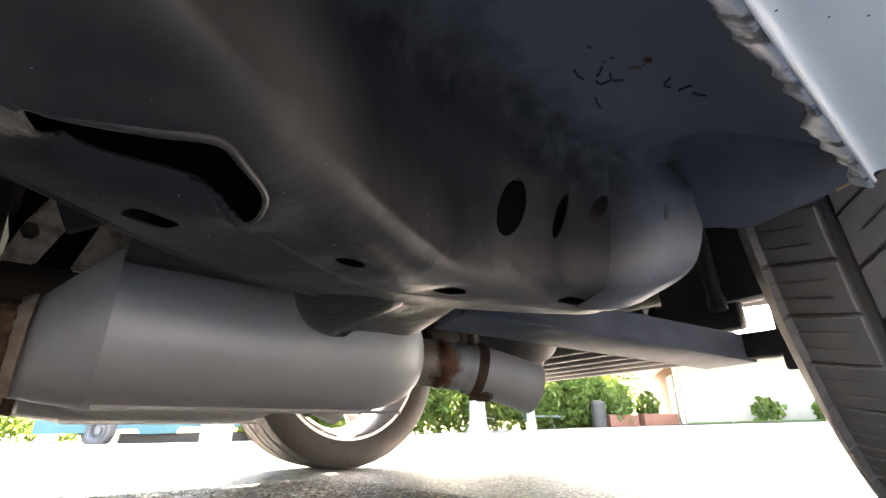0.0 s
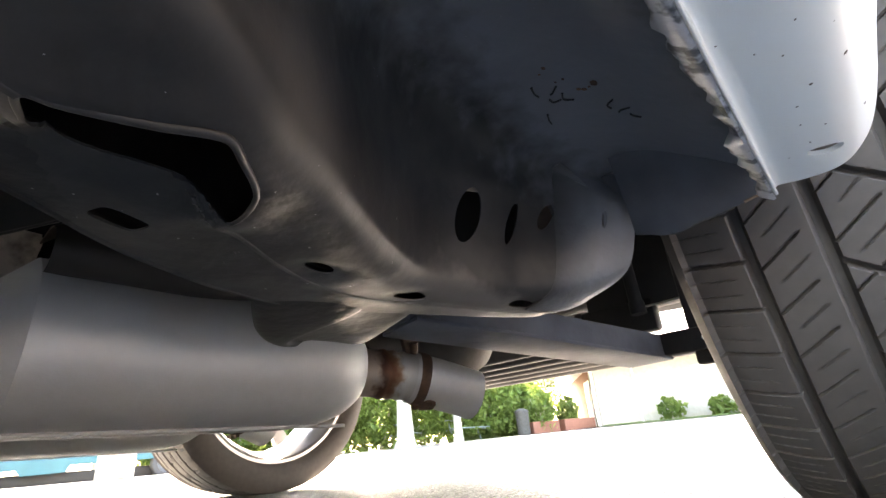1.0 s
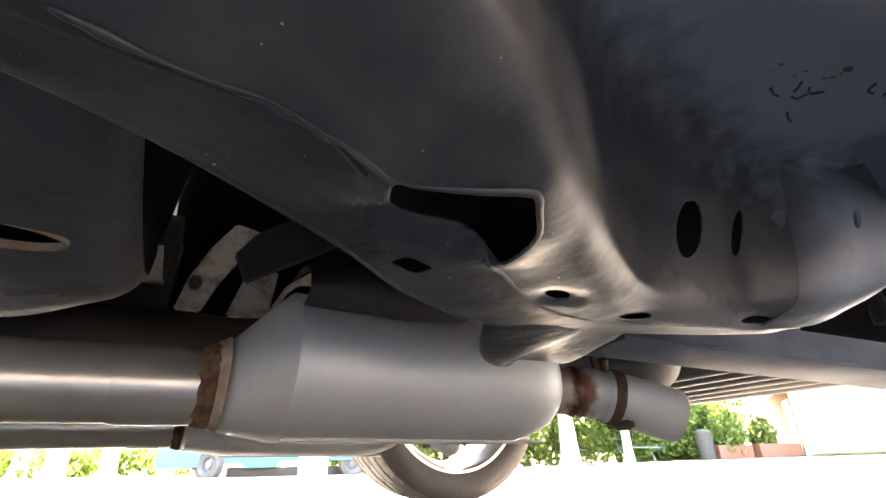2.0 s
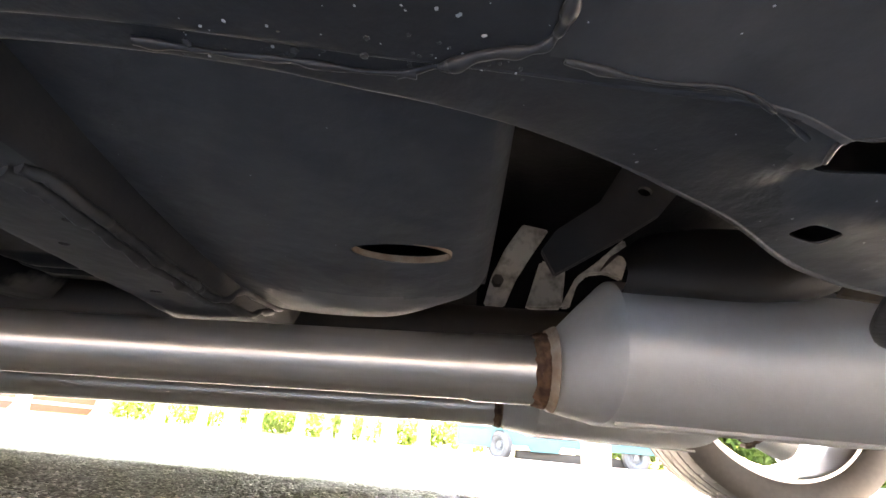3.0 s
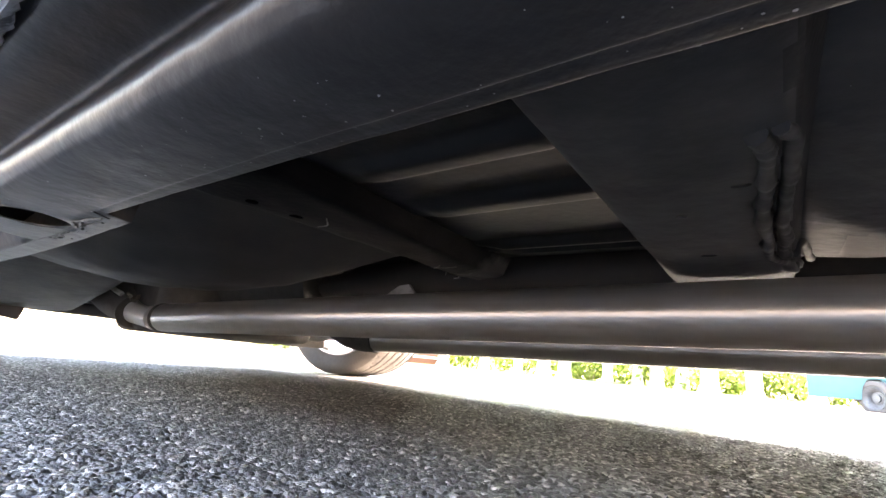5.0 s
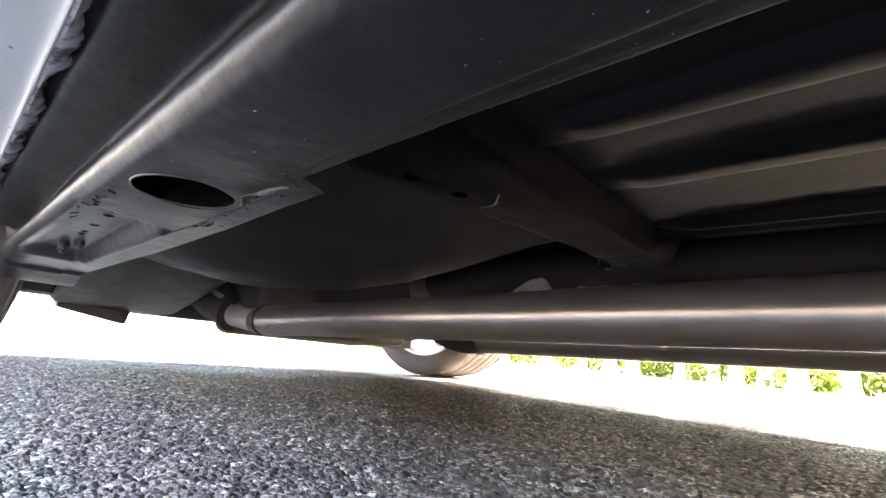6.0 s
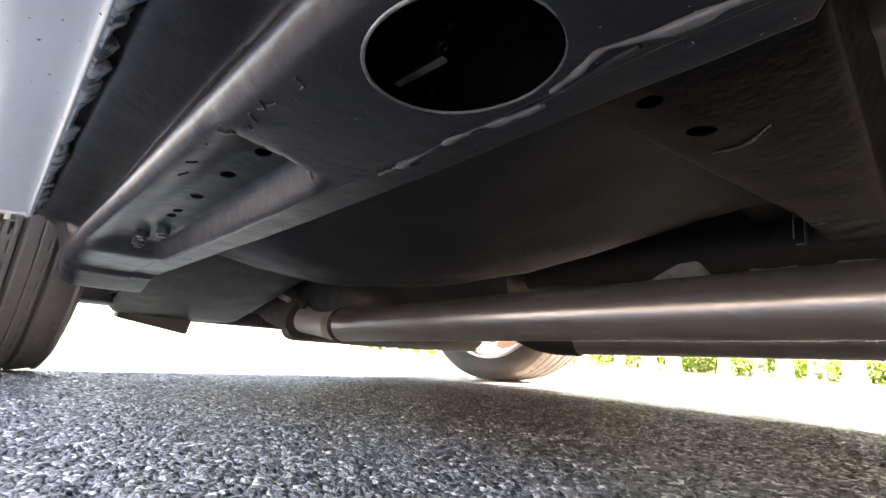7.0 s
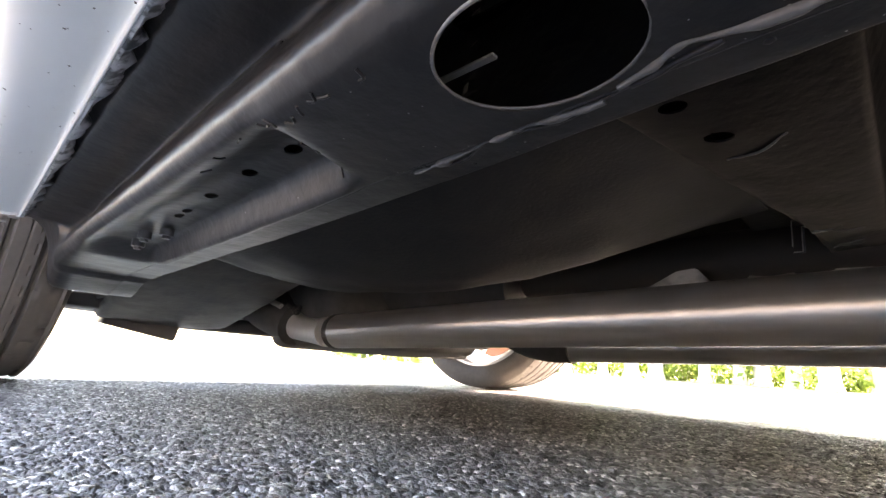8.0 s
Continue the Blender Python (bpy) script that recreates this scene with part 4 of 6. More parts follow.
    tube([(0.609, 0.424, 0.139), (0.609, 0.462, 0.139)], 0.004, 10, clamp)
    tube([(0.605, 0.452, 0.208), (0.600, 0.446, 0.222)], 0.006, 8, clamp)
    box((0.020, 0.006, 0.052), (0.590, 0.452, 0.228), (0, -20, 12), 0.002, clamp)
    made.append(part("clamp", clamp, clamp_coat, car, "dark rusty band clamp with bolt", 60))
    # front joint: dark collar, short stub, bolted flange and the cast body of the converter
    collar = tube([(-1.338, 0.487, 0.1251), (-1.336, 0.487, 0.1251), (-1.331, 0.487, 0.1253), (-1.325, 0.487, 0.1255), (-1.321, 0.487, 0.1256)], [0.029, 0.0325, 0.0338, 0.0330, 0.031], 40)
    made.append(part("collar", collar, IRON, car, "dark rusted pipe collar"))
    link = tube(spline([(-1.365, 0.487, 0.1245), (-1.40, 0.4865, 0.126), (-1.44, 0.486, 0.130), (-1.475, 0.484, 0.137)], 6), [0.0290 - 0.004 * math.sin(math.pi * k / 18) for k in range(19)], 32)
    made.append(part("pipe_stub", link, ALUMINISED, car, "heat-stained grey pipe stub"))
    axis_f = Vector((-0.9, 0.0, 0.36)).normalized()
    at = Vector((-1.483, 0.484, 0.139))
    flange2 = tube([at - axis_f * 0.005, at + axis_f * 0.005], 0.044, 32)
    for sgn in (-1, 1):
        c = at + Vector((0.36, 0, 0.9)).normalized() * 0.034 * sgn + Vector((0, -0.020 * sgn, 0))
        tube([c - axis_f * 0.024, c + axis_f * 0.026], 0.0045, 10, flange2)
        tube([c - axis_f * 0.018, c - axis_f * 0.007], 0.0085, 6, flange2)
    made.append(part("pipe_flange", flange2, IRON, car, "dark cast flange with two bolts", 50))
    rad = (0.034, 0.040, 0.052, 0.058, 0.058, 0.052, 0.044, 0.040)
    body2 = tube([(-1.487, 0.484, 0.141), (-1.515, 0.483, 0.150), (-1.55, 0.482, 0.163), (-1.60, 0.480, 0.182), (-1.68, 0.474, 0.212), (-1.73, 0.468, 0.240), (-1.76, 0.46, 0.28), (-1.78, 0.45, 0.34)], list(rad), 28)
    made.append(part("converter", body2, IRON, car, "dark rusted converter housing"))
    stay = tube(spline([(-1.50, 0.452, 0.175), (-1.535, 0.440, 0.190), (-1.555, 0.437, 0.215), (-1.60, 0.44, 0.25)], 5), 0.006, 10)
    made.append(part("wire_stay", stay, BARE, car, "pale wire stay"))
    return made


near_side = exhaust("near")
can_far = None
for ob in near_side:
    if ob.parent == car and ob.name.split(".")[0] not in ("exhaust_pipe", "collar", "pipe_stub", "pipe_flange", "converter", "wire_stay"):
        twin = mirrored(ob, car)
        if ob.name.startswith("muffler"):
            can_far = twin
for ob in near_side:
    if ob.parent != car:
        mirrored(ob, can_far)

# the other side's pipe is shorter and bends up into the converter
far_y = 2 * YC - 0.487
part("exhaust_pipe", tube([(x, far_y, 0.1255 + (x + 1.326) * 0.0262) for x in np.linspace(-1.083, 0.07, 30)], 0.0315, 48), STEEL, car, "brushed stainless exhaust pipe")
bend = spline([(-1.078, far_y, 0.1318), (-1.12, far_y, 0.1315), (-1.17, far_y, 0.136), (-1.22, far_y, 0.150), (-1.28, far_y - 0.01, 0.178), (-1.33, far_y - 0.03, 0.215), (-1.36, far_y - 0.05, 0.26)], 6)
part("front_pipe", tube(bend, [0.0335 + 0.0012 * math.sin(0.15 * k) for k in range(len(bend))], 36), IRON, car, "dark bent front pipe")
part("collar", tube([(-1.088, far_y, 0.1317), (-1.086, far_y, 0.1317), (-1.078, far_y, 0.1319), (-1.076, far_y, 0.1320)], [0.031, 0.0355, 0.0355, 0.031], 36), IRON, car, "dark pipe collar")

# hanger plate over the muffler
tongue = []
for y, xa, xf, xb, z in ((0.190, 0.252, 0.330, 0.382, 0.180), (0.215, 0.258, 0.336, 0.386, 0.176), (0.245, 0.268, 0.336, 0.392, 0.172), (0.280, 0.287, 0.330, 0.398, 0.168), (0.300, 0.302, 0.329, 0.402, 0.1665), (0.311, 0.314, 0.334, 0.402, 0.1665), (0.316, 0.324, 0.345, 0.394, 0.168)):
    tongue.append([(xa, y, z + 0.006), (xa + 0.002, y, z + 0.001), ((xa + xf) / 2, y, z - 0.001), (xf - 0.004, y, z), (xf + 0.004, y, z + 0.005), ((xf + xb) / 2, y + 0.002, z + 0.0075), (xb - 0.004, y + 0.003, z + 0.008), (xb, y + 0.003, z + 0.012)])
tongue = spline(np.array(tongue).reshape(7, -1), 5).reshape(-1, 8, 3)
hang = grid([spline(row, 4) for row in tongue], 0.003)
hanger = part("jacking_flap", hang, UNDERCOAT, car, "dark folded bracket flap")
mirrored(hanger, car)

# brackets and shields round the kick-up
def plate(outline, y, depth, name, mat, label="", lean=0.0):
    """A plate of thickness depth across the car, from its outline in x and z; lean tips its top outwards."""
    bm = bmesh.new()
    zm = min(z for _, z in outline)
    a = [bm.verts.new((x, y - lean * (z - zm), z)) for x, z in outline]
    b = [bm.verts.new((x, y + depth - lean * (z - zm), z)) for x, z in outline]
    bm.faces.new(a), bm.faces.new(b)
    for k in range(len(a)):
        bm.faces.new((a[k], a[(k + 1) % len(a)], b[(k + 1) % len(a)], b[k]))
    bmesh.ops.recalc_face_normals(bm, faces=bm.faces)
    bmesh.ops.bevel(bm, geom=list(bm.edges), offset=min(0.003, depth * 0.3), segments=2, affect="EDGES")
    ob = part(name, bm, mat, car, label)
    return ob


b1 = plate([(0.083, 0.248), (0.108, 0.248), (0.121, 0.283), (0.139, 0.316), (0.161, 0.353), (0.128, 0.359), (0.107, 0.324), (0.091, 0.285)], 0.548, 0.006, "floor_bracket", BARE, "dirty pale grey floor bracket")
b2 = plate([(0.150, 0.2695), (0.2257, 0.3204), (0.2718, 0.3542), (0.3051, 0.3972), (0.32, 0.43), (0.25, 0.44), (0.231, 0.4145), (0.205, 0.369), (0.153, 0.328), (0.135, 0.30)], 0.500, 0.006, "seat_support", FRONT_COAT, "dark folded seat support with two round holes")
cut(b2, plug(0.2587, 0.50, 0.387, 0.0085, 0.0065, 0, 0.12, 2, 20, (90, 0)), plug(0.2778, 0.50, 0.4032, 0.0085, 0.0065, 0, 0.12, 2, 20, (90, 0)))
b3 = plate([(0.134, 0.250), (0.178, 0.254), (0.184, 0.312), (0.152, 0.314)], 0.556, 0.012, "cable_guide", BARE, "pale grey cable guide")
b4 = plate([(0.2088, 0.3084), (0.2361, 0.3638), (0.2676, 0.3897), (0.3189, 0.4396), (0.326, 0.4112), (0.31, 0.3632), (0.2847, 0.3734), (0.2552, 0.369), (0.2368, 0.3501), (0.2235, 0.3091)], 0.740, 0.012, "arched_clip", BARE, "pale arched clip")
b5 = part("bracket_bolt", tube([(0.098, 0.536, 0.277), (0.098, 0.55, 0.277)], 0.007, 6), IRON, car)
shield = part("heat_shield", loft([
    (0.192, [(0.47, 0.268), (0.43, 0.268), (0.402, 0.255), (0.395, 0.236), (0.42, 0.228), (0.47, 0.25)]),
    (0.23, [(0.47, 0.300), (0.42, 0.290), (0.394, 0.262), (0.386, 0.236), (0.41, 0.226), (0.47, 0.26)]),
    (0.30, [(0.47, 0.312), (0.42, 0.300), (0.390, 0.268), (0.380, 0.236), (0.40, 0.223), (0.47, 0.262)]),
    (0.36, [(0.47, 0.312), (0.42, 0.300), (0.392, 0.272), (0.384, 0.246), (0.41, 0.234), (0.47, 0.262)]),
    (0.41, [(0.47, 0.315), (0.43, 0.305), (0.405, 0.285), (0.400, 0.270), (0.42, 0.262), (0.47, 0.275)])], 6, 6, 0.001, 0.001), SHAFT, car, "brown-black heat shield above the muffler")
tab = plate([(0.325, 0.212), (0.368, 0.208), (0.360, 0.226), (0.345, 0.236)], 0.345, 0.003, "hanger_tab", LIGHT_TAN)
rod = part("muffler_hanger", tube(spline([(0.352, 0.35, 0.214), (0.338, 0.36, 0.236), (0.355, 0.38, 0.25), (0.38, 0.40, 0.252)], 6), 0.004, 10), BARE, car)
sliver = plate([(-0.308, 0.194), (-0.285, 0.1895), (-0.262, 0.1885), (-0.24, 0.190), (-0.227, 0.197)], 0.588, 0.01, "bright_sliver", ALUMINISED, "bright sliver plate under the crossmember end")
# these hang over the driveshaft
deeper = Matrix.Translation((0.076, 0.011, 0.094)) @ Matrix.Diagonal((1.376, 1.376, 1.376, 1)) @ Matrix.Translation((-0.076, -0.011, -0.094))
for ob in (b1, b3, b5):
    ob.data.transform(deeper)
for ob in (b2, shield, tab, rod, sliver):
    mirrored(ob, car)

# split lumpy seam between the crossmember and the foot pan
SEAM = [(-0.176, 0.205, 0.2), (-0.172, 0.225, 0.2), (-0.174, 0.265, 0.2), (-0.177, 0.326, 0.2), (-0.175, 0.361, 0.2), (-0.176, 0.405, 0.2), (-0.165, 0.437, 0.2), (-0.155, 0.515, 0.2)]
for off, size, seed, wide in ((-0.0055, 0.0052, 4, 0.006), (0.0045, 0.0046, 5, 0.005)):
    bead([(x + off, y, z) for x, y, z in SEAM], size, seed, "rolled_seam", "rolled black seam with open slits", TORQUE_COAT, [beam_a, pan], wide, 14, 0.35)
bead([(x - 0.001, y, z) for x, y, z in SEAM[2:6]], 0.0014, 6, under=[beam_a, pan], wander=0.008, lumpy=0.6)
# scrapes on the crossmember ahead
bead([(-0.628, 0.332, 0.23), (-0.609, 0.327, 0.23), (-0.590, 0.312, 0.23)], 0.0011, 7, "scrape", "bright scrape", SCUFF_GLINT, [beam_b], 0.003)
rnd = random.Random(21)
for k in range(9):
    x, y, a, w = rnd.uniform(-0.625, -0.572), 0.47 + 0.17 * rnd.random() ** 0.6, rnd.uniform(-0.5, 0.4), rnd.uniform(0.006, 0.02)
    bead([(x - w, y - w * a, 0.23), (x, y + 0.002, 0.23), (x + w, y + w * a, 0.23)], rnd.uniform(0.0005, 0.0011), 50 + k, "scrape", "bright scrape", BARE if k % 3 == 0 else SCUFF_GLINT, [beam_b], 0.003, 12)
for n, outline in enumerate(([(-0.815, 0.199), (-0.765, 0.222), (-0.740, 0.224), (-0.722, 0.200)], [(-0.685, 0.199), (-0.683, 0.210), (-0.660, 0.207), (-0.634, 0.210), (-0.634, 0.200)], [(-0.604, 0.199), (-0.600, 0.211), (-0.565, 0.210), (-0.575, 0.199)])):
    mirrored(plate(outline, 0.652, 0.006, "tunnel_bracket", BARE, "pale bracket edge under the tunnel", 0.3), car)

# pale grey end plate of the torque box, darker towards its front edge
p = np.array([[(x, y, z) for y, z in row] for x, row in RAIL[-5:]])
flat = spline(p.reshape(len(p), -1), 12)
rows = []
for x in np.linspace(0.437, 0.4852, 14):
    prof = spline(np.array([np.interp(x, flat[:, 0], flat[:, k]) for k in range(flat.shape[1])]).reshape(-1, 3), 8)[16:52]
    top = 0.278 - 0.75 * (x - 0.437)
    lift = 0.0022 * min(1, (x - 0.4345) / 0.008)
    rows.append([(v[0] + 0.0005, v[1] - lift, min(v[2], top)) for v in prof])
cap = part("end_plate", grid(rows, 0.0012), PALE_GREY, car, "pale grey end plate of the torque box", 50)
cut(cap, plug(0.4625, 0.111, 0.231, 0.0014, 0.006, 20, 0.06, 2, 12, (65, 0)))
mirrored(cap, car)

# rust-edged lip of the drain hole
rim_pts = []
for k in range(49):
    a = 2 * math.pi * k / 48
    x, y = 0.007 + 0.0342 * math.cos(a), 0.300 + 0.0137 * math.sin(a)
    z = 0.2035 - 0.10 * (y - 0.300)
    rim_pts.append([(x, y, z - 0.0012), (x + 0.0004 * math.cos(a), y + 0.0004 * math.sin(a), z + 0.0035)])
lip = part("drain_lip", grid(rim_pts, 0.0012, up=(0, 0, 1)), RUST_TAN, car, "rust-stained rim of the drain hole")
mirrored(lip, car)

# rolled lip of the torque box opening
lip_path = [(x, y, 0.1674) for x, y in HOLE[: int(len(HOLE) * 0.63)]]
taper = [0.0005 + 0.0010 * math.sin(math.pi * (0.03 + 0.94 * k / (len(lip_path) - 1))) ** 0.7 for k in range(len(lip_path))]
ol = part("opening_lip", tube(lip_path, taper, 12), TORQUE_COAT, car)
mirrored(ol, car)

# turned edge of the large rail hole and the strip behind it
ring = bmesh.new()
loop = [(-0.6155 + 0.0291 * math.cos(a), 0.068 + 0.0246 * math.sin(a), 0.1585) for a in np.linspace(0, 2 * math.pi, 49)]
rl = part("hole_rim", tube(loop, 0.0006, 8, ring, caps=False), SCUFF_GLINT, car)
strip = part("inner_strip", box((0.026, 0.003, 0.0014), (-0.659, 0.089, 0.185), (0, 0, 2), 0.0004), BARE, car)
for x, y in ((-1.064, 0.081), (-1.02, 0.0755), (-0.988, 0.084)):
    bolt = tube([(x, y, 0.1645), (x, y, 0.178)], 0.0035, 6)
    tube([(x, y, 0.167), (x, y, 0.178)], 0.0055, 14, bolt)
    mirrored(part("bolt", bolt, SCUFF_GLINT, car), car)
for ob in (rl, strip):
    mirrored(ob, car)


def drops(targets, spots, size, name, label, mat, seed, deep=0.35):
    """Small flattened drops stuck under the named parts."""
    rnd = random.Random(seed)
    bm = bmesh.new()
    for x, y in spots:
        best = None
        for ob in targets:
            hit, place, normal, _ = ob.ray_cast(Vector((x, y, 0.02)), Vector((0, 0, 1)))
            if hit and (best is None or place.z < best[0].z):
                best = (place.copy(), normal.copy())
        if best and best[0].z < 0.3:
            r = size * rnd.choice((0.5, 0.6, 0.7, 0.8, 1.0, 1.5))
            n = best[1] if best[1].z < 0 else -best[1]
            turn = n.to_track_quat("Z", "Y").to_matrix().to_4x4()
            m = Matrix.Translation(best[0]) @ turn @ Matrix.Rotation(rnd.uniform(0, 6.28), 4, "Z") @ Matrix.Diagonal((r * rnd.uniform(0.7, 1.5), r, r * deep, 1))
            bmesh.ops.create_icosphere(bm, subdivisions=1, radius=1, matrix=m)
    ob = part(name, bm, mat, car, label)
    return tagged(ob, kind="stuff")


rnd = random.Random(11)
spots = [(rnd.uniform(-0.42, 0.06), 0.04 + 0.058 * math.sqrt(rnd.random())) for _ in range(210)]
spots += [(rnd.uniform(0.06, 0.30), rnd.uniform(0.05, 0.22)) for _ in range(90)] + [(rnd.uniform(-1.3, -0.42), rnd.uniform(0.04, 0.12)) for _ in range(150)]
spots += [(rnd.uniform(-0.15, 0.06), rnd.uniform(0.13, 0.42)) for _ in range(26)]
drops([rail, pan, beam_a], spots, 0.00034, "paint_specks", "pale overspray specks", SPECK, 3)
rnd = random.Random(12)
spots = [(rnd.uniform(-0.03, 0.062), rnd.uniform(0.086, 0.102)) for _ in range(36)] + [(rnd.uniform(-0.7, -0.53), rnd.uniform(0.092, 0.112)) for _ in range(24)]
spots += [(rnd.uniform(-0.02, 0.060), 0.0925 + 0.06 * max(0, x0) + rnd.gauss(0, 0.003)) for x0 in np.linspace(-0.02, 0.06, 34)]
drops([rail], spots[::2], 0.0008, "undercoat_lump", "lumps of undercoating", TORQUE_COAT, 4, 0.7)
rnd = random.Random(13)
spots = [(0.366 + rnd.gauss(0, 0.004), 0.062 + rnd.gauss(0, 0.003)) for _ in range(5)] + [(0.345 + rnd.gauss(0, 0.01), 0.074 + rnd.gauss(0, 0.004)) for _ in range(4)]
for k, (x, y) in enumerate(((0.336, 0.078), (0.343, 0.072), (0.350, 0.076), (0.352, 0.069), (0.376, 0.055), (0.386, 0.052), (0.397, 0.047), (0.362, 0.085))):
    a = 0.9 * k
    bead([(x - 0.005 * math.cos(a), y - 0.003 * math.sin(a), 0.25), (x, y + 0.0015, 0.25), (x + 0.005 * math.cos(a + 0.6), y + 0.003 * math.sin(a + 0.6), 0.25)], 0.0006, 70 + k, "undercoat_curl", "lifted curl of undercoating", under=[rail], wander=0.003, n=7)
drops([rail], spots, 0.0017, "rust_scabs", "scabs of rust on the black floor", RUST, 5, 0.3)
rnd = random.Random(14)
spots = [(rnd.uniform(-1.2, 0.41), -0.045 * rnd.random()) for _ in range(160)]
drops([skirt], spots, 0.0005, "tar_specks", "dark tar specks on the skirt", RUBBER, 6, 0.3)

# ---- drive line and rear suspension ----
shaft = tube([(-1.05, YC, 0.235), (-0.95, YC, 0.24), (-0.93, YC, 0.241), (0.66, YC, 0.25), (0.68, YC, 0.25), (0.74, YC, 0.25)], [0.025, 0.03, 0.043, 0.043, 0.03, 0.03], 36)
part("driveshaft", shaft, SHAFT, car, "dark brown steel driveshaft")
axle = tube([(0.915, 0.08, 0.325), (0.915, 0.5, 0.325), (0.915, 0.56, 0.325), (0.915, 0.60, 0.325), (0.915, 0.71, 0.325), (0.915, 0.82, 0.325), (0.915, 0.86, 0.325), (0.915, 0.92, 0.325), (0.915, 1.34, 0.325)], [0.038, 0.038, 0.045, 0.10, 0.13, 0.10, 0.045, 0.038, 0.038], 32)
tube([(0.72, YC, 0.25), (0.80, YC, 0.28), (0.915, YC, 0.32)], [0.04, 0.055, 0.1], 24, axle)
part("rear_axle", axle, IRON, car, "dark cast rear axle")


def arm():
    """Lower control arm: a welded box section with a bushing at either end."""
    a, b = Vector((0.43, 0.297, 0.207)), Vector((0.80, 0.203, 0.184))
    d = b - a
    yaw, pitch = math.degrees(math.atan2(d.y, d.x)), math.degrees(math.atan2(-d.z, math.hypot(d.x, d.y)))
    bm = box((d.length, 0.048, 0.034), (a + b) / 2, (0, pitch, yaw), 0.005)
    box((d.length - 0.004, 0.066, 0.004), (a + b) / 2 + Vector((0, 0, -0.0165)), (0, pitch, yaw), 0.0012, bm)
    return bm


la = part("control_arm", arm(), UNDERSEAL, car, "black boxed rear lower control arm")
mirrored(la, car)
bracket = box((0.012, 0.034, 0.19), (0.800, 0.131, 0.250), (0, 0, 6), 0.004)
box((0.030, 0.066, 0.030), (0.803, 0.163, 0.186), (0, 0, 0), 0.006, bracket)
ab = part("axle_bracket", bracket, UNDERCOAT_DARK, car, "dark axle bracket at the end of the control arm")
bolt = part("bolt", tube([(0.786, 0.128, 0.186), (0.796, 0.128, 0.186)], 0.0055, 6), ALLOY, car)
mirrored(bolt, car)
mirrored(ab, car)
liner = part("wheelhouse_liner", loft([(x, [(0.165, 0.262 + d), (0.185, 0.30 + d), (0.20, 0.42), (0.21, 0.62)]) for x, d in ((0.548, 0.0), (0.60, 0.035), (0.68, 0.06), (0.80, 0.10), (1.0, 0.14), (1.3, 0.10))], 5, 5, 0.0015, 0.002), UNDERSEAL, car, "dark inner wheelhouse wall")
mirrored(liner, car)
shock = tube([(0.845, 0.2187, 0.250), (0.845, 0.223, 0.40)], 0.0095, 20)
tube([(0.845, 0.2184, 0.244), (0.845, 0.2190, 0.262)], 0.0115, 20, shock)
sh = part("shock_absorber", shock, UNDERCOAT_DARK, car)
mirrored(sh, car)
perch = part("spring_perch", box((0.03, 0.15, 0.15), (0.884, 0.232, 0.333), (0, 0, 0), 0.004), UNDERCOAT_DARK, car, "dark spring perch on the axle")
mirrored(perch, car)
# box added to fill the gap below the perch
seat = part("perch_filler", box((0.03, 0.118, 0.05), (0.882, 0.262, 0.247), (0, 0, 0), 0.006), UNDERCOAT_DARK, car)
mirrored(seat, car)
perch_edge = part("perch_edge", tube([(0.867, 0.159, 0.2588), (0.867, 0.20, 0.2578), (0.867, 0.232, 0.2582)], 0.0016, 8), BARE, car, "bright lower edge of the spring perch")
mirrored(perch_edge, car)
# lip of the wheelhouse hanging before the tyre, with a pale seam along its edge
edge_y, edge_z = (0.003, 0.013, 0.028, 0.045, 0.060, 0.070, 0.088), (0.2185, 0.2170, 0.2142, 0.2128, 0.2098, 0.2115, 0.2185)
rows = []
for y in np.linspace(0.003, 0.088, 48):
    z = float(np.interp(y, edge_y, edge_z)) + 0.0006 * noise.noise(Vector((y * 160, 2, 0)))
    rows.append([(0.4758, y, z), (0.4752, y, z + 0.002), (0.4735, y, z + 0.009), (0.470, y, z + 0.024), (0.464, y, 0.258), (0.456, y, 0.276)])
lip_sheet = part("wheelhouse_lip", grid(rows, 0.0012), UNDERSEAL, car, "black wheelhouse lip before the tyre")
mirrored(lip_sheet, car)
bead([(0.4755, float(y), float(np.interp(y, edge_y, edge_z)) - 0.0004) for y in np.linspace(0.024, 0.066, 12)], 0.00045, 31, "seam", "pale seam along the wheelhouse lip", SCUFF_GLINT, (), 0.0008, 8, 0.5)
bead([(0.4750, float(y), float(np.interp(y, edge_y, edge_z)) - 0.0004) for y in np.linspace(0.006, 0.018, 6)], 0.0010, 32, "seam", "tan seam sealer at the wheelhouse lip", RUST_TAN, (), 0.0008, 8, 0.5)

part("brake_line", tube([(0.97, 0.597, 0.279), (0.985, 0.63, 0.246), (1.0, 0.66, 0.220)], 0.004, 8), BARE, car, "thin pale metal line")
# ribbed tank guard behind the axle
rows = [[(1.06 + i * 0.0055, 0.47 + j * 0.09, 0.262 + 0.017 * (1 + math.cos(i * math.pi / 8))) for j in range(8)] for i in range(100)]
part("fuel_tank_guard", grid(rows, 0.08), UNDERCOAT, car, "black ribbed fuel tank underside")

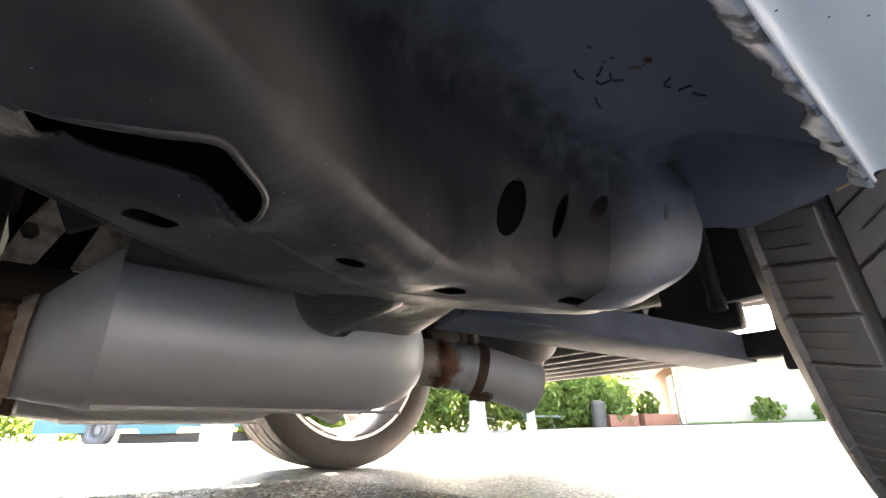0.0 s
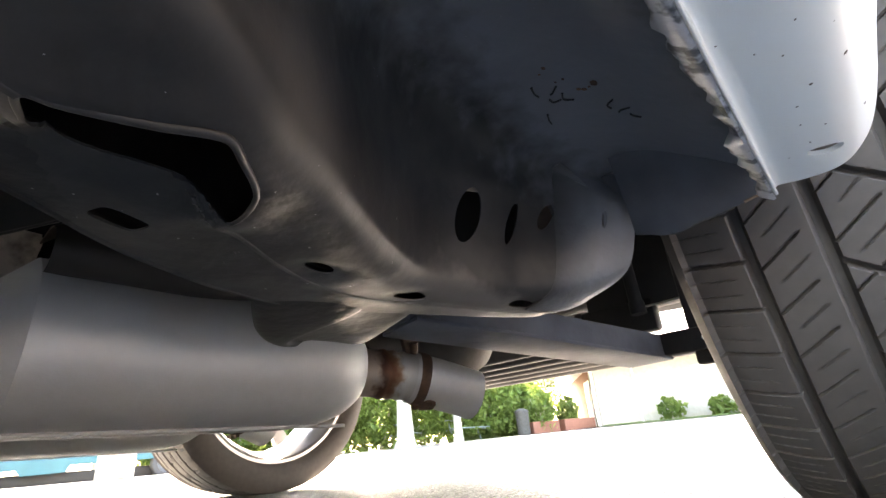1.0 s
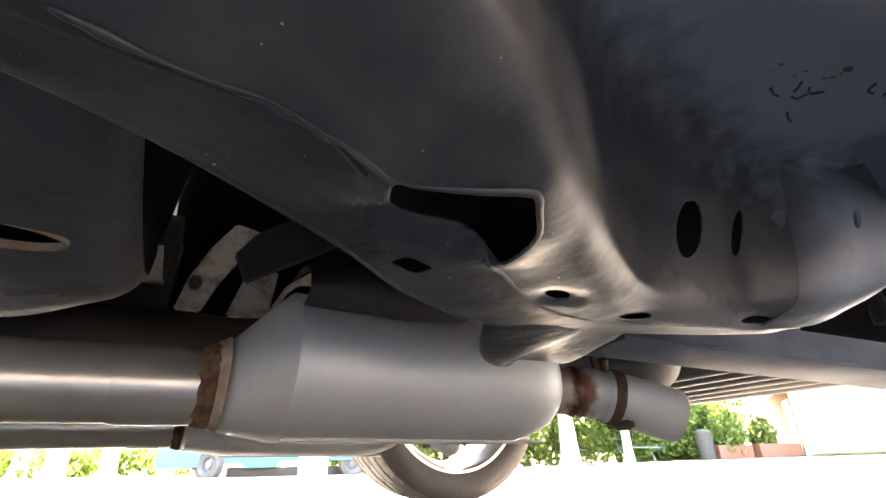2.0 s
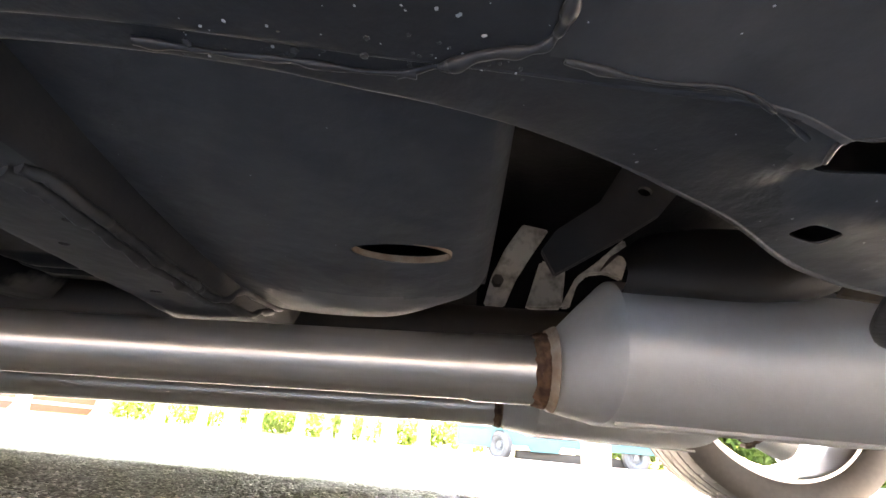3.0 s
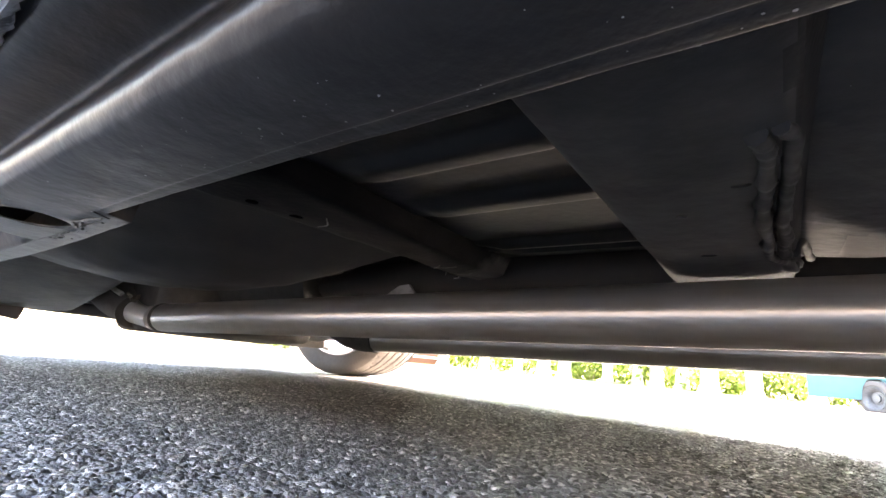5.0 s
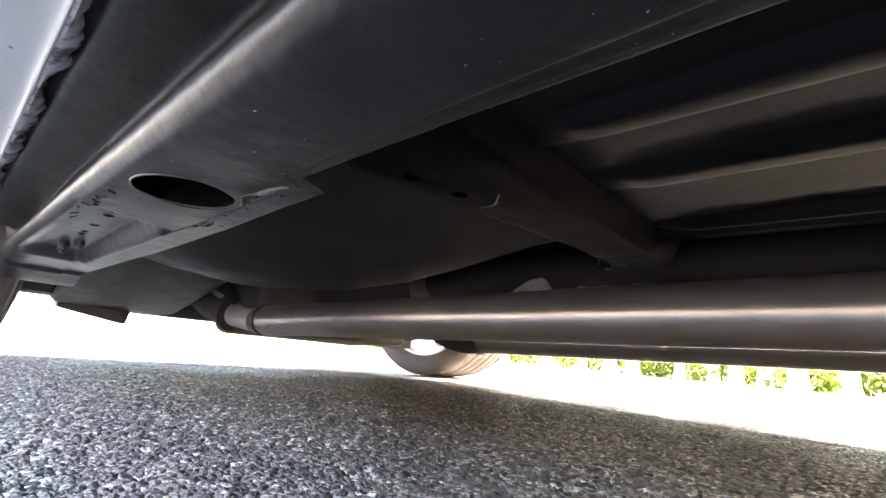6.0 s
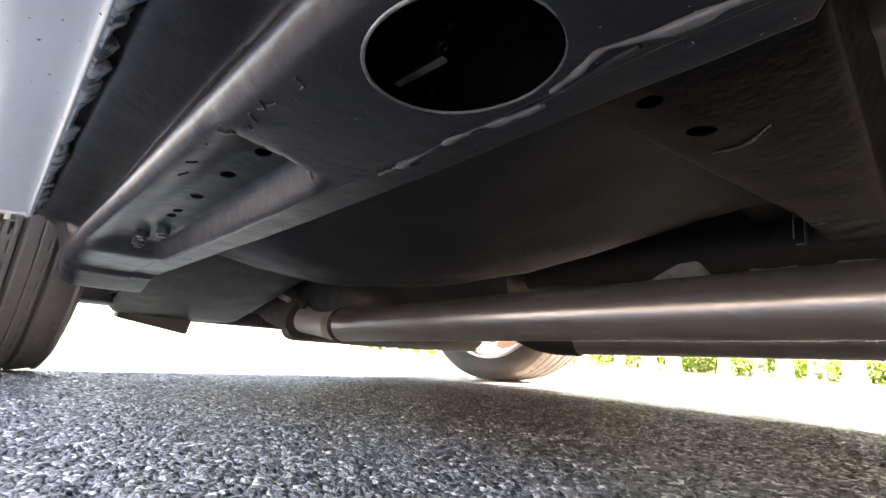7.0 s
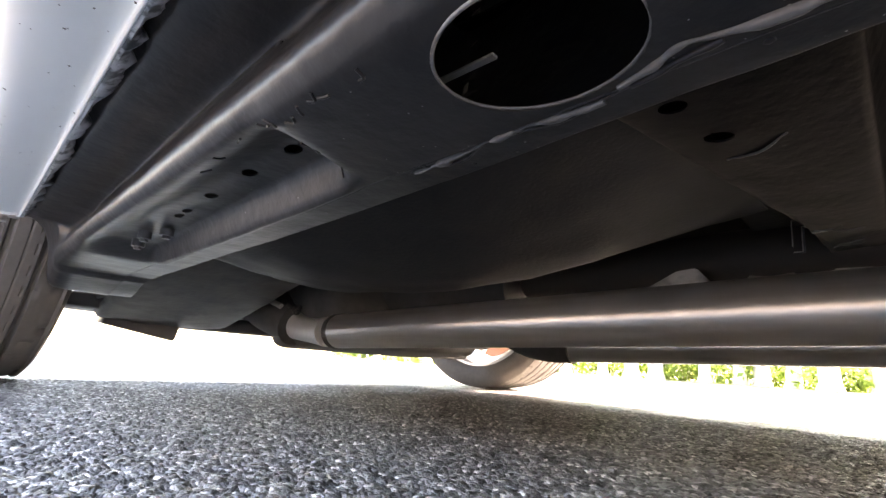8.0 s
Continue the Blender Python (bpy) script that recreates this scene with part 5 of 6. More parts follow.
# ---- wheels ----
def tread(u, v, width):
    """Depth of the pattern at v across and u along the tread (metres)."""
    depth = 0.0
    for c, w in ((0.064, 0.0085), (0.021, 0.009), (-0.024, 0.009), (-0.068, 0.0085)):
        d = abs(v - c) - w / 2
        depth = max(depth, 0.007 * min(1, max(0, -d / 0.0018)))
    rib = 0 if v > 0.064 else 1 if v > 0.021 else 2 if v > -0.024 else 3 if v > -0.068 else 4
    if rib in (0, 4):
        for pitch, wide, deep, off in ((0.036, 0.0030, 0.005, 0), (0.036, 0.0013, 0.0022, 0.012), (0.036, 0.0013, 0.0022, 0.024)):
            s = abs((u + off + v * 0.12) % pitch - pitch / 2) - wide / 2
            ends = 1.0 if off == 0 else min(1.0, max(0.0, (0.016 - abs(abs(v) - 0.092)) * 250))
            depth = max(depth, deep * ends * min(1, max(0, -s / 0.0007)))
    else:
        slant = (0.7, 0.75, 0.7)[rib - 1]
        for pitch, wide, deep, off in ((0.034, 0.0022, 0.004, 0), (0.034, 0.0016, 0.003, 0.017)):
            s = abs((u + off - v * slant + rib * 0.011) % pitch - pitch / 2) - wide / 2
            mid = (v - (0.0425, -0.0015, -0.046)[rib - 1]) / 0.017
            ends = 1.0 if off == 0 and mid > 0 else min(1.0, max(0.0, (0.62 - abs(mid)) * 6))
            depth = max(depth, deep * ends * min(1, max(0, -s / 0.0009)))
        if rib == 2:
            s = abs((u + v * slant) % 0.068 - 0.034) - 0.003
            depth = max(depth, 0.006 * min(1, max(0, -s / 0.0015)))
    return depth


def tyre_mesh(radius, width, around, across, fine=None):
    """Tread on top, rounded shoulders, sidewalls down to the bead. fine: a span of angles with closer steps."""
    angles = list(np.linspace(0, 2 * math.pi, around, endpoint=False))
    if fine:
        a0, a1, steps = fine
        angles = [a for a in angles if not a0 < a < a1] + list(np.linspace(a0, a1, steps))
        angles.sort()
    half = width / 2
    verts, count = [], 0
    sweep = list(np.linspace(-half + 0.006, half - 0.006, across))
    side = [(half - 0.002, 0.004), (half + 0.004, 0.012), (half + 0.009, 0.028), (half + 0.010, 0.045), (half + 0.006, 0.065), (half - 0.004, 0.082), (half - 0.012, 0.088)]
    prof = [(-v, d, False) for v, d in reversed(side)] + [(v, 0.010 * (abs(v) / half) ** 4, True) for v in sweep] + [(v, d, False) for v, d in side]
    for a in angles:
        for v, d, on in prof:
            r = radius - d - (tread(a * radius, v, width) if on else 0)
            verts.append((r * math.cos(a), v, r * math.sin(a)))
    k, n = len(prof), len(angles)
    faces = [(i * k + j, i * k + j + 1, (i + 1) % n * k + j + 1, (i + 1) % n * k + j) for i in range(n) for j in range(k - 1)]
    me = bpy.data.meshes.new("tyre")
    me.from_pydata(verts, [], faces)
    me.materials.append(RUBBER)
    me.update()
    me.flip_normals()
    me.shade_smooth()
    me.set_sharp_from_angle(angle=radians(35))
    return me


R = 0.325


def wheel(x, y, inward, tyre, steer=0):
    """inward: +1 where the middle of the car lies towards +y."""
    hub = new("wheel")
    hub.parent = car
    hub.location = (x, y, R)
    hub.scale = (1, inward, 1)
    hub.rotation_euler = (0, 0, radians(steer))
    t = new("tyre", tyre)
    t.parent = hub
    tagged(t, "black tyre with ribbed tread")
    lip = [(0.102, 0.239), (0.112, 0.247), (0.116, 0.246), (0.116, 0.238), (0.108, 0.230), (0.09, 0.226), (0.075, 0.214), (0.0, 0.21), (-0.06, 0.214), (-0.08, 0.226), (-0.10, 0.232), (-0.112, 0.244), (-0.104, 0.248), (-0.1, 0.24), (0.102, 0.239)]
    rim = part("rim", lathe(lip, 72), ALLOY, hub, "bright machined alloy rim")
    for k in range(5):
        a = 2 * math.pi * k / 5 + 0.3
        bm = bmesh.new()
        m = Matrix.Rotation(-a, 4, "Y")
        for q, (r0, w, o, th) in enumerate(((0.05, 0.05, -0.07, 0.03), (0.13, 0.036, -0.085, 0.026), (0.222, 0.05, -0.088, 0.022))):
            ring = [bm.verts.new(m @ Vector((r0, o + s2 * th / 2, s1 * w / 2))) for s1, s2 in ((-1, -1), (1, -1), (1, 1), (-1, 1))]
            if q:
                for e in range(4):
                    bm.faces.new((last[e], last[(e + 1) % 4], ring[(e + 1) % 4], ring[e]))
            else:
                bm.faces.new(ring)
            last = ring
        bm.faces.new(last)
        bmesh.ops.recalc_face_normals(bm, faces=bm.faces)
        bmesh.ops.bevel(bm, geom=list(bm.edges), offset=0.004, segments=2, affect="EDGES")
        part("spoke", bm, ALLOY, hub)
    part("hub_cap", lathe([(-0.1, 0.0005), (-0.1, 0.06), (-0.05, 0.065), (-0.02, 0.06), (-0.02, 0.0005)], 32), ALLOY, hub)
    part("brake_disc", lathe([(0.03, 0.06), (0.03, 0.150), (0.008, 0.150), (0.008, 0.06), (0.03, 0.06)], 48), IRON, hub)
    part("brake_caliper", box((0.06, 0.09, 0.13), (-0.13 if x < 0 else 0.13, 0.02, 0.03), (0, 20, 0), 0.012), IRON, hub)
    return hub


TYRE_FINE = tyre_mesh(R, 0.219, 240, 170, (math.pi * 0.84, math.pi * 1.42, 800))
TYRE = tyre_mesh(R, 0.235, 360, 48)
wheel(0.810, -0.034, 1, TYRE_FINE)
wheel(-1.735, -0.040, 1, TYRE_FINE, 4)
wheel(0.915, 2 * YC + 0.035, -1, TYRE)
wheel(-1.700, 2 * YC + 0.035, -1, TYRE, 4)

# ---- front end ----
km = box((0.12, 1.16, 0.075), (-1.72, YC, 0.187), (0, 0, 0), 0.015, segments=3)
box((0.10, 0.78, 0.05), (-1.74, YC, 0.143), (0, 0, 0), 0.015, km, 3)
part("front_crossmember", km, FRONT_COAT, car, "black front suspension crossmember")
flap = part("tow_bracket", box((0.09, 0.142, 0.056), (-1.74, 0.252, 0.130), (-10.5, 4, 0), 0.006), FRONT_COAT, car, "black hanging bracket")
part("tow_bracket", box((0.09, 0.168, 0.05), (-1.725, 1.186, 0.124), (2, 4, 0), 0.006), IRON, car, "black hanging bracket")
fa = box((0.16, 0.26, 0.028), (-1.74, 0.19, 0.152), (0, 0, 12), 0.010)
far_arm = part("front_control_arm", fa, FRONT_COAT, car, "black pressed front control arm")
mirrored(far_arm, car)
apron = part("inner_fender", loft([(x, [(0.152, 0.16 + d), (0.150, 0.25), (0.14, 0.4), (0.13, 0.6)]) for x, d in ((-1.36, 0.02), (-1.45, 0.0), (-1.6, -0.005), (-1.75, 0.0))], 5, 4), UNDERCOAT_DARK, car)
mirrored(apron, car)
# plain upright wall added to stop daylight through the engine bay
part("engine_bay_block", box((0.03, 1.14, 0.5), (-1.64, YC, 0.42), (0, 0, 0), 0.008), FLOOR_COAT, car)
part("oil_pan", box((0.26, 0.46, 0.20), (-1.48, YC, 0.195), (0, -3, 0), 0.03, segments=4), IRON, car, "dark oil pan")
gb = tube([(-1.62, YC, 0.25), (-1.5, YC, 0.26), (-1.35, YC, 0.27), (-1.15, YC, 0.26), (-1.06, YC, 0.24)], [0.14, 0.15, 0.12, 0.09, 0.06], 24)
part("gearbox", gb, IRON, car, "dark grease-stained gearbox")
dash = loft([(-1.24, [(0.10, 0.24), (0.3, 0.28), (0.5, 0.30), (0.58, 0.40)]), (-1.36, [(0.10, 0.27), (0.3, 0.34), (0.5, 0.36), (0.58, 0.45)]), (-1.5, [(0.10, 0.5), (0.3, 0.55), (0.5, 0.55), (0.58, 0.6)])], 5, 5, 0.0015)
db = part("toe_board", dash, FLOOR_COAT, car)
mirrored(db, car)

splash = part("splash_shield", loft([(x, [(0.158, z + 0.02), (0.175, z + 0.004), (0.24, z), (0.33, z - 0.002), (0.40, z + 0.002), (0.425, z + 0.02)]) for x, z in ((-1.26, 0.235), (-1.34, 0.206), (-1.45, 0.176), (-1.56, 0.148), (-1.66, 0.125), (-1.70, 0.121))], 6, 5, 0.002, 0.002), TORQUE_COAT, car, "brown-black plastic splash shield")
mirrored(splash, car)

# ---- outer body shell, which shades the floor ----
def shell():
    side = lambda w, zb, zs, zt, tw: [(YC - w, zb), (YC - w - 0.01, (zb + zs) / 2), (YC - w, zs), (YC - tw, zt), (YC - tw * 0.5, zt + 0.03), (YC, zt + 0.04)]
    data = [(-2.62, 0.55, 0.30, 0.55, 0.58, 0.45), (-2.5, 0.78, 0.24, 0.62, 0.70, 0.66), (-1.75, 0.87, 0.46, 0.75, 0.80, 0.74), (-1.0, 0.862, 0.46, 0.82, 0.88, 0.72), (-0.45, 0.862, 0.46, 0.86, 1.22, 0.55), (0.0, 0.862, 0.46, 0.87, 1.32, 0.54), (0.55, 0.862, 0.46, 0.88, 1.28, 0.53), (0.95, 0.87, 0.46, 0.88, 1.08, 0.6), (1.5, 0.86, 0.40, 0.86, 0.92, 0.72), (1.95, 0.76, 0.34, 0.78, 0.84, 0.62), (2.0, 0.70, 0.40, 0.7, 0.76, 0.55)]
    rows = []
    for x, w, zb, zs, zt, tw in data:
        h = side(w, zb, zs, zt, tw)
        rows.append((x, h + [(2 * YC - y, z) for y, z in reversed(h[:-1])]))
    return loft(rows, 5, 4, 0.02)


hull = part("body_shell", shell(), PAINT, car, "silver-white painted coupe body")
for x in (0.915, -1.735):
    cut(hull, tube([(x, -0.6, R + 0.03), (x, 2.1, R + 0.03)], 0.37, 48))

# ---- the lot beyond ----
def tree(x, y, height, crown, seed, leaves=1500, low=0.3, stout=1.0):
    rnd = random.Random(seed)
    z0 = terrain(x, y)
    top = thing("tree", "broadleaf tree with pale trunk and sunlit green crown", "tree", (x, y, z0), "trees round the lot")
    bm = tube([(0, 0, -0.1), (0.03, 0, 0.25), (0.02, 0.05, height * 0.35), (0.1, 0, height * 0.6), (0.0, 0.1, height * 0.9)], [0.36 * stout * height / 10, 0.24 * stout * height / 10, 0.17 * stout * height / 10, 0.10 * stout * height / 10, 0.02], 12)
    for k in range(7):
        a, h = rnd.random() * 6.28, height * (0.35 + 0.07 * k)
        tube([(0.03, 0, h), (math.cos(a) * crown * 0.4, math.sin(a) * crown * 0.4, h + height * 0.08), (math.cos(a) * crown * 0.8, math.sin(a) * crown * 0.8, h + height * 0.13)], [0.06 * height / 10, 0.04 * height / 10, 0.01], 7, bm)
    part("trunk", bm, BARK, top)
    verts, faces = [], []
    clumps = []
    for k in range(26):
        a, r, h = rnd.random() * 6.28, crown * math.sqrt(rnd.random()), rnd.uniform(low, 1.0)
        s = math.sin(math.pi * min(1, max(0.05, (h - low) / (1.02 - low)))) ** 0.5
        clumps.append((math.cos(a) * r * s, math.sin(a) * r * s, height * h, crown * rnd.uniform(0.25, 0.42)))
    for k in range(leaves):
        cx, cy, cz, cr = clumps[k % len(clumps)]
        v = Vector((rnd.gauss(0, 1), rnd.gauss(0, 1), rnd.gauss(0, 1))).normalized() * cr * rnd.uniform(0.6, 1.05)
        v.z *= 0.75
        q = Euler((rnd.uniform(-1, 1), rnd.uniform(-1, 1), rnd.uniform(0, 6.28))).to_matrix()
        s = rnd.uniform(0.10, 0.2) * height / 9
        base = len(verts)
        for dx, dy, dz in ((-s, 0, 0), (0, -s * 0.6, 0.03), (s, 0, -0.05), (0, s * 0.6, 0.03)):
            verts.append(Vector((cx, cy, cz)) + v + q @ Vector((dx, dy, dz)))
        faces.append((base, base + 1, base + 2, base + 3))
    me = bpy.data.meshes.new("crown")
    me.from_pydata(verts, [], faces)
    me.materials.append(LEAF)
    c = new("crown", me)
    c.parent = top
    return top


def shrub(x, y, r, h, seed, leaves=700, label="leafy green bush in sun", name="bush"):
    rnd = random.Random(seed)
    top = thing(name, label, "bush", (x, y, terrain(x, y)), "bushes behind the lot")
    for k in range(5):
        a = k * 1.26
        stem = tube([(0, 0, -0.05), (math.cos(a) * r * 0.3, math.sin(a) * r * 0.3, h * 0.5), (math.cos(a) * r * 0.6, math.sin(a) * r * 0.6, h * 0.85)], [0.03, 0.02, 0.006], 6)
        part("stem", stem, BARK, top)
    verts, faces = [], []
    for k in range(leaves):
        v = Vector((rnd.gauss(0, 1), rnd.gauss(0, 1), rnd.gauss(0, 1))).normalized() * rnd.uniform(0.55, 1.05)
        n = 1 + 0.35 * noise.noise(v * 2.2 + Vector((seed, 0, 0)))
        c = Vector((v.x * r * n, v.y * r * n, h * 0.5 + v.z * h * 0.55 * n))
        q = Euler((rnd.uniform(-1.2, 1.2), rnd.uniform(-1.2, 1.2), rnd.uniform(0, 6.28))).to_matrix()
        w = rnd.uniform(0.07, 0.16)
        base = len(verts)
        verts += [c + q @ Vector(d) for d in ((-w, 0, 0), (0, -w * 0.55, 0.02), (w, 0, -0.03), (0, w * 0.55, 0.02))]
        faces.append((base, base + 1, base + 2, base + 3))
    me = bpy.data.meshes.new("foliage")
    me.from_pydata(verts, [], faces)
    me.materials.append(LEAF)
    f = new("foliage", me)
    f.parent = top
    return top


rnd = random.Random(5)
for k, deg in enumerate((52, 46, 41, 35, 30, 26, 23, 20.6, 15.9, 12.8, 10.9, 8.4, 5.8, 2, -3)):
    y = 17.5 + rnd.uniform(-1.0, 2.0)
    tree(-0.4 - math.tan(radians(deg)) * y, y, rnd.uniform(8, 11), rnd.uniform(2.0, 2.8), k, 1100, 0.28)
for k in range(26):
    deg = 56 - k * 2.4
    y = 21.5 + rnd.uniform(-1.5, 2.5)
    shrub(-0.4 - math.tan(radians(deg)) * y, y, rnd.uniform(0.9, 1.5), rnd.uniform(1.0, 2.2), 100 + k)
for k, (x, y) in enumerate(((11.2, 11.6), (13.1, 11.0))):
    tree(x, y, 5.2, 2.0, 60 + k, 1500, 0.42, (2.3, 1.2)[k])
for k, (x, y) in enumerate(((10.5, 15.0), (13.5, 13.8), (16.0, 12.6), (18.5, 13.0), (8, 17), (5, 20))):
    tree(x, y, 5.0, 2.2, 40 + k, 4800, 0.03)
for k, (x, y) in enumerate(((9, 14.4), (10.4, 13.9), (11.8, 13.4), (13.2, 12.9), (14.6, 12.3), (16.0, 11.7), (17.2, 11.6), (7.5, 15.5), (6, 16.5), (18.3, 11.4))):
    shrub(x, y, 1.1, rnd.uniform(1.6, 2.6), 200 + k, 2400)

truck = thing("flatbed_truck", "old teal pickup truck parked at the lot edge", "truck", (0, 12.5, 0))
side = bmesh.new()
outline = [(0.185, 0.20), (1.015, 0.21), (1.03, 0.36), (1.05, 0.47), (1.12, 0.60), (1.32, 0.62), (1.43, 0.47), (1.485, 0.275), (1.92, 0.285), (2.01, 0.18), (2.70, 0.20), (2.76, 0.32), (5.4, 0.36), (5.4, 1.05), (0.185, 1.05)]
lo, hi = [side.verts.new((x, 0.0, z)) for x, z in outline], [side.verts.new((x, 0.06, z)) for x, z in outline]
side.faces.new(lo), side.faces.new(hi)
for k in range(len(lo)):
    side.faces.new((lo[k], lo[(k + 1) % len(lo)], hi[(k + 1) % len(lo)], hi[k]))
for z in (0.625, 0.66):
    box((5.2, 0.02, 0.012), (2.79, -0.008, z), (0, 0, 0), 0.004, side)
bmesh.ops.recalc_face_normals(side, faces=side.faces)
part("side_panel", side, TEAL, truck)
part("bed", box((5.2, 1.7, 0.42), (2.8, 0.92, 0.84), (0, 0, 0), 0.03), TEAL, truck)
part("chassis", box((3.2, 0.5, 0.22), (3.3, 0.55, 0.10), (0, 0, 0), 0.02), SHAFT, truck, "dark chassis and axle parts")
part("inner_arch", box((0.62, 0.5, 0.5), (1.25, 0.42, 0.42), (0, 0, 0), 0.02), SHAFT, truck)
part("cab", box((1.6, 1.8, 0.8), (4.4, 0.97, 1.4), (0, 0, 0), 0.15, segments=4), TEAL, truck)
part("marker_lamp", box((0.07, 0.02, 0.03), (1.89, -0.012, 0.56), (0, 0, 0), 0.006), TRIM, truck, "small white side lamp")
part("filler_flap", box((0.05, 0.02, 0.10), (2.42, -0.012, 0.50), (0, 0, 0), 0.006), IRON, truck, "dark fuel filler flap")
for x, turned in ((1.235, -44), (4.6, 0)):
    spin = Matrix.Translation((x, -0.03 if turned else 0.12, 0.262)) @ Matrix.Rotation(radians(turned), 4, "Z")
    bm = lathe([(-0.06, 0.215), (-0.085, 0.235), (-0.09, 0.28), (-0.07, 0.315), (-0.04, 0.325), (0.10, 0.325), (0.14, 0.3), (0.15, 0.2), (0.02, 0.1)], 40)
    bm.transform(spin)
    w = part("truck_wheel", bm, RUBBER, truck, "turned front wheel with grey tyre" if turned else "")
    bm = lathe([(-0.02, 0.001), (-0.02, 0.07), (0.02, 0.075), (0.03, 0.13), (-0.02, 0.145), (-0.045, 0.16), (-0.075, 0.20), (-0.085, 0.222), (-0.05, 0.226)], 40)
    bm.transform(spin)
    part("truck_rim", bm, SCUFF_GLINT, w, "pale grey steel rim")

post = thing("timber_post", "thick pale weathered timber post", "post", (2.78, 9.65, 0))
part("post", box((0.42, 0.42, 1.1), (0, 0, 0.55), (0, 0, 12), 0.03), BARK, post)

house = thing("building", "low pale brick building with overhanging porch roof", "building", (0, 0, 0))
ax, ay, gz = 20.0, 8.95, 0.28
turn = math.degrees(math.atan2(-5.0, 1.75))
long_wall = pose(ax, ay, gz, 0, 0, turn)


def at_wall(x, y, z):
    return tuple(long_wall @ Vector((x, y, z)))


part("wall", box((14, 0.3, 3.0), at_wall(7.0, 0.15, 1.4), (0, 0, turn), 0.02), BRICK_WALL, house, "cream brick wall")
side_turn = 34.0
side = pose(ax, ay, gz, 0, 0, side_turn)


def at_side(x, y, z):
    return tuple(side @ Vector((x, y, z)))


part("gable_wall", box((8, 0.3, 3.0), at_side(4.1, -0.16, 1.4), (0, 0, side_turn), 0.02), REDWOOD, house, "red-brown porch wall")
part("corner_board", box((0.3, 0.12, 2.9), at_side(0.15, 0.08, 1.4), (0, 0, side_turn), 0.01), TRIM, house, "pale corner board")
part("door", box((1.3, 0.06, 2.05), at_side(1.9, 0.04, 1.02), (0, 0, side_turn), 0.01), TRIM, house, "white door")
part("porch_roof", box((9.0, 2.3, 0.20), at_side(4.3, 0.85, 2.66), (0, 0, side_turn), 0.03), TRIM, house, "pale porch soffit and fascia")
part("roof", box((17, 10, 0.22), at_wall(6.0, 3.2, 2.75), (0, 0, turn), 0.05), TRIM, house, "pale roof slab")
part("fascia", box((17, 0.06, 0.3), at_wall(6.0, -1.83, 2.70), (0, 0, turn), 0.01), TRIM, house)
part("vent", box((0.5, 0.05, 0.22), at_wall(4.1, -0.02, 1.9), (0, 0, turn), 0.01), TRIM, house)
part("drain_pipe", tube([at_wall(1.6, -0.06, 0.0), at_wall(1.6, -0.06, 2.6)], 0.04, 12), TRIM, house)

for k, (x, y, w) in enumerate(((17.0, 10.05, 1.2), (18.6, 9.45, 1.5))):
    pl = thing("planter", "low red-brown brick planter with a yellow-green bush" if k == 0 else "low red-brown brick planter beside the porch", "planter", (x, y, terrain(x, y)), "planters by the porch")
    part("box", box((w, 0.7, 0.42), (0, 0, 0.2), (0, 0, -25), 0.02), REDWOOD, pl)
shrub(17.0, 10.05, 0.55, 1.5, 301, 700, "yellow-green bush in a planter")
shrub(18.6, 9.75, 0.4, 1.3, 302, 700, "dark green clipped bush in a planter")
for k, (x, y, r, h) in enumerate(((24.5, 15.0, 1.8, 5.5), (22.0, 14.6, 1.7, 5.0), (25.5, 16.8, 1.9, 6.0), (20.5, 14.8, 1.5, 4.4))):
    shrub(x, y, r, h, 340 + k, 1600, "tall leafy bush in sun behind the porch")
for k, (a, b) in enumerate(((2.7, -0.8), (4.4, -0.9), (5.4, -0.7))):
    x, y, _ = at_wall(a, b, 0)
    shrub(x, y, 0.45, 0.8 - 0.15 * k, 310 + k, 300, "small garden plant before the brick wall", "garden_plant")

# strip of lawn along the foot of the wall
strip = []
for a in np.linspace(0.2, 12.0, 120):
    line = []
    for b in np.linspace(-0.02, -2.2 - 0.25 * noise.noise(Vector((a * 0.9, 4, 0))), 16):
        x, y, _ = at_wall(a, b, 0)
        line.append((x, y, terrain(x, y) + 0.02 + 0.05 * max(0.0, noise.noise(Vector((x * 6, y * 6, 1))))))
    strip.append(line)
lawn = part("lawn", grid(strip, 0.02, up=(0, 0, 1)), GRASS, None, "strip of sunlit grass along the brick wall")
tagged(lawn, category="grass", kind="stuff")

can_thing = thing("trash_can", "grey metal trash can on the lot", "trash can", (15.95, 10.2, terrain(15.95, 10.2)))
part("drum", tube([(0, 0, 0), (0, 0, 0.05), (0, 0, 0.78), (0, 0, 0.82)], [0.22, 0.24, 0.25, 0.26], 24), IRON, can_thing)
part("lid", tube([(0, 0, 0.80), (0, 0, 0.86), (0, 0, 0.93)], [0.27, 0.26, 0.1], 24), IRON, can_thing)


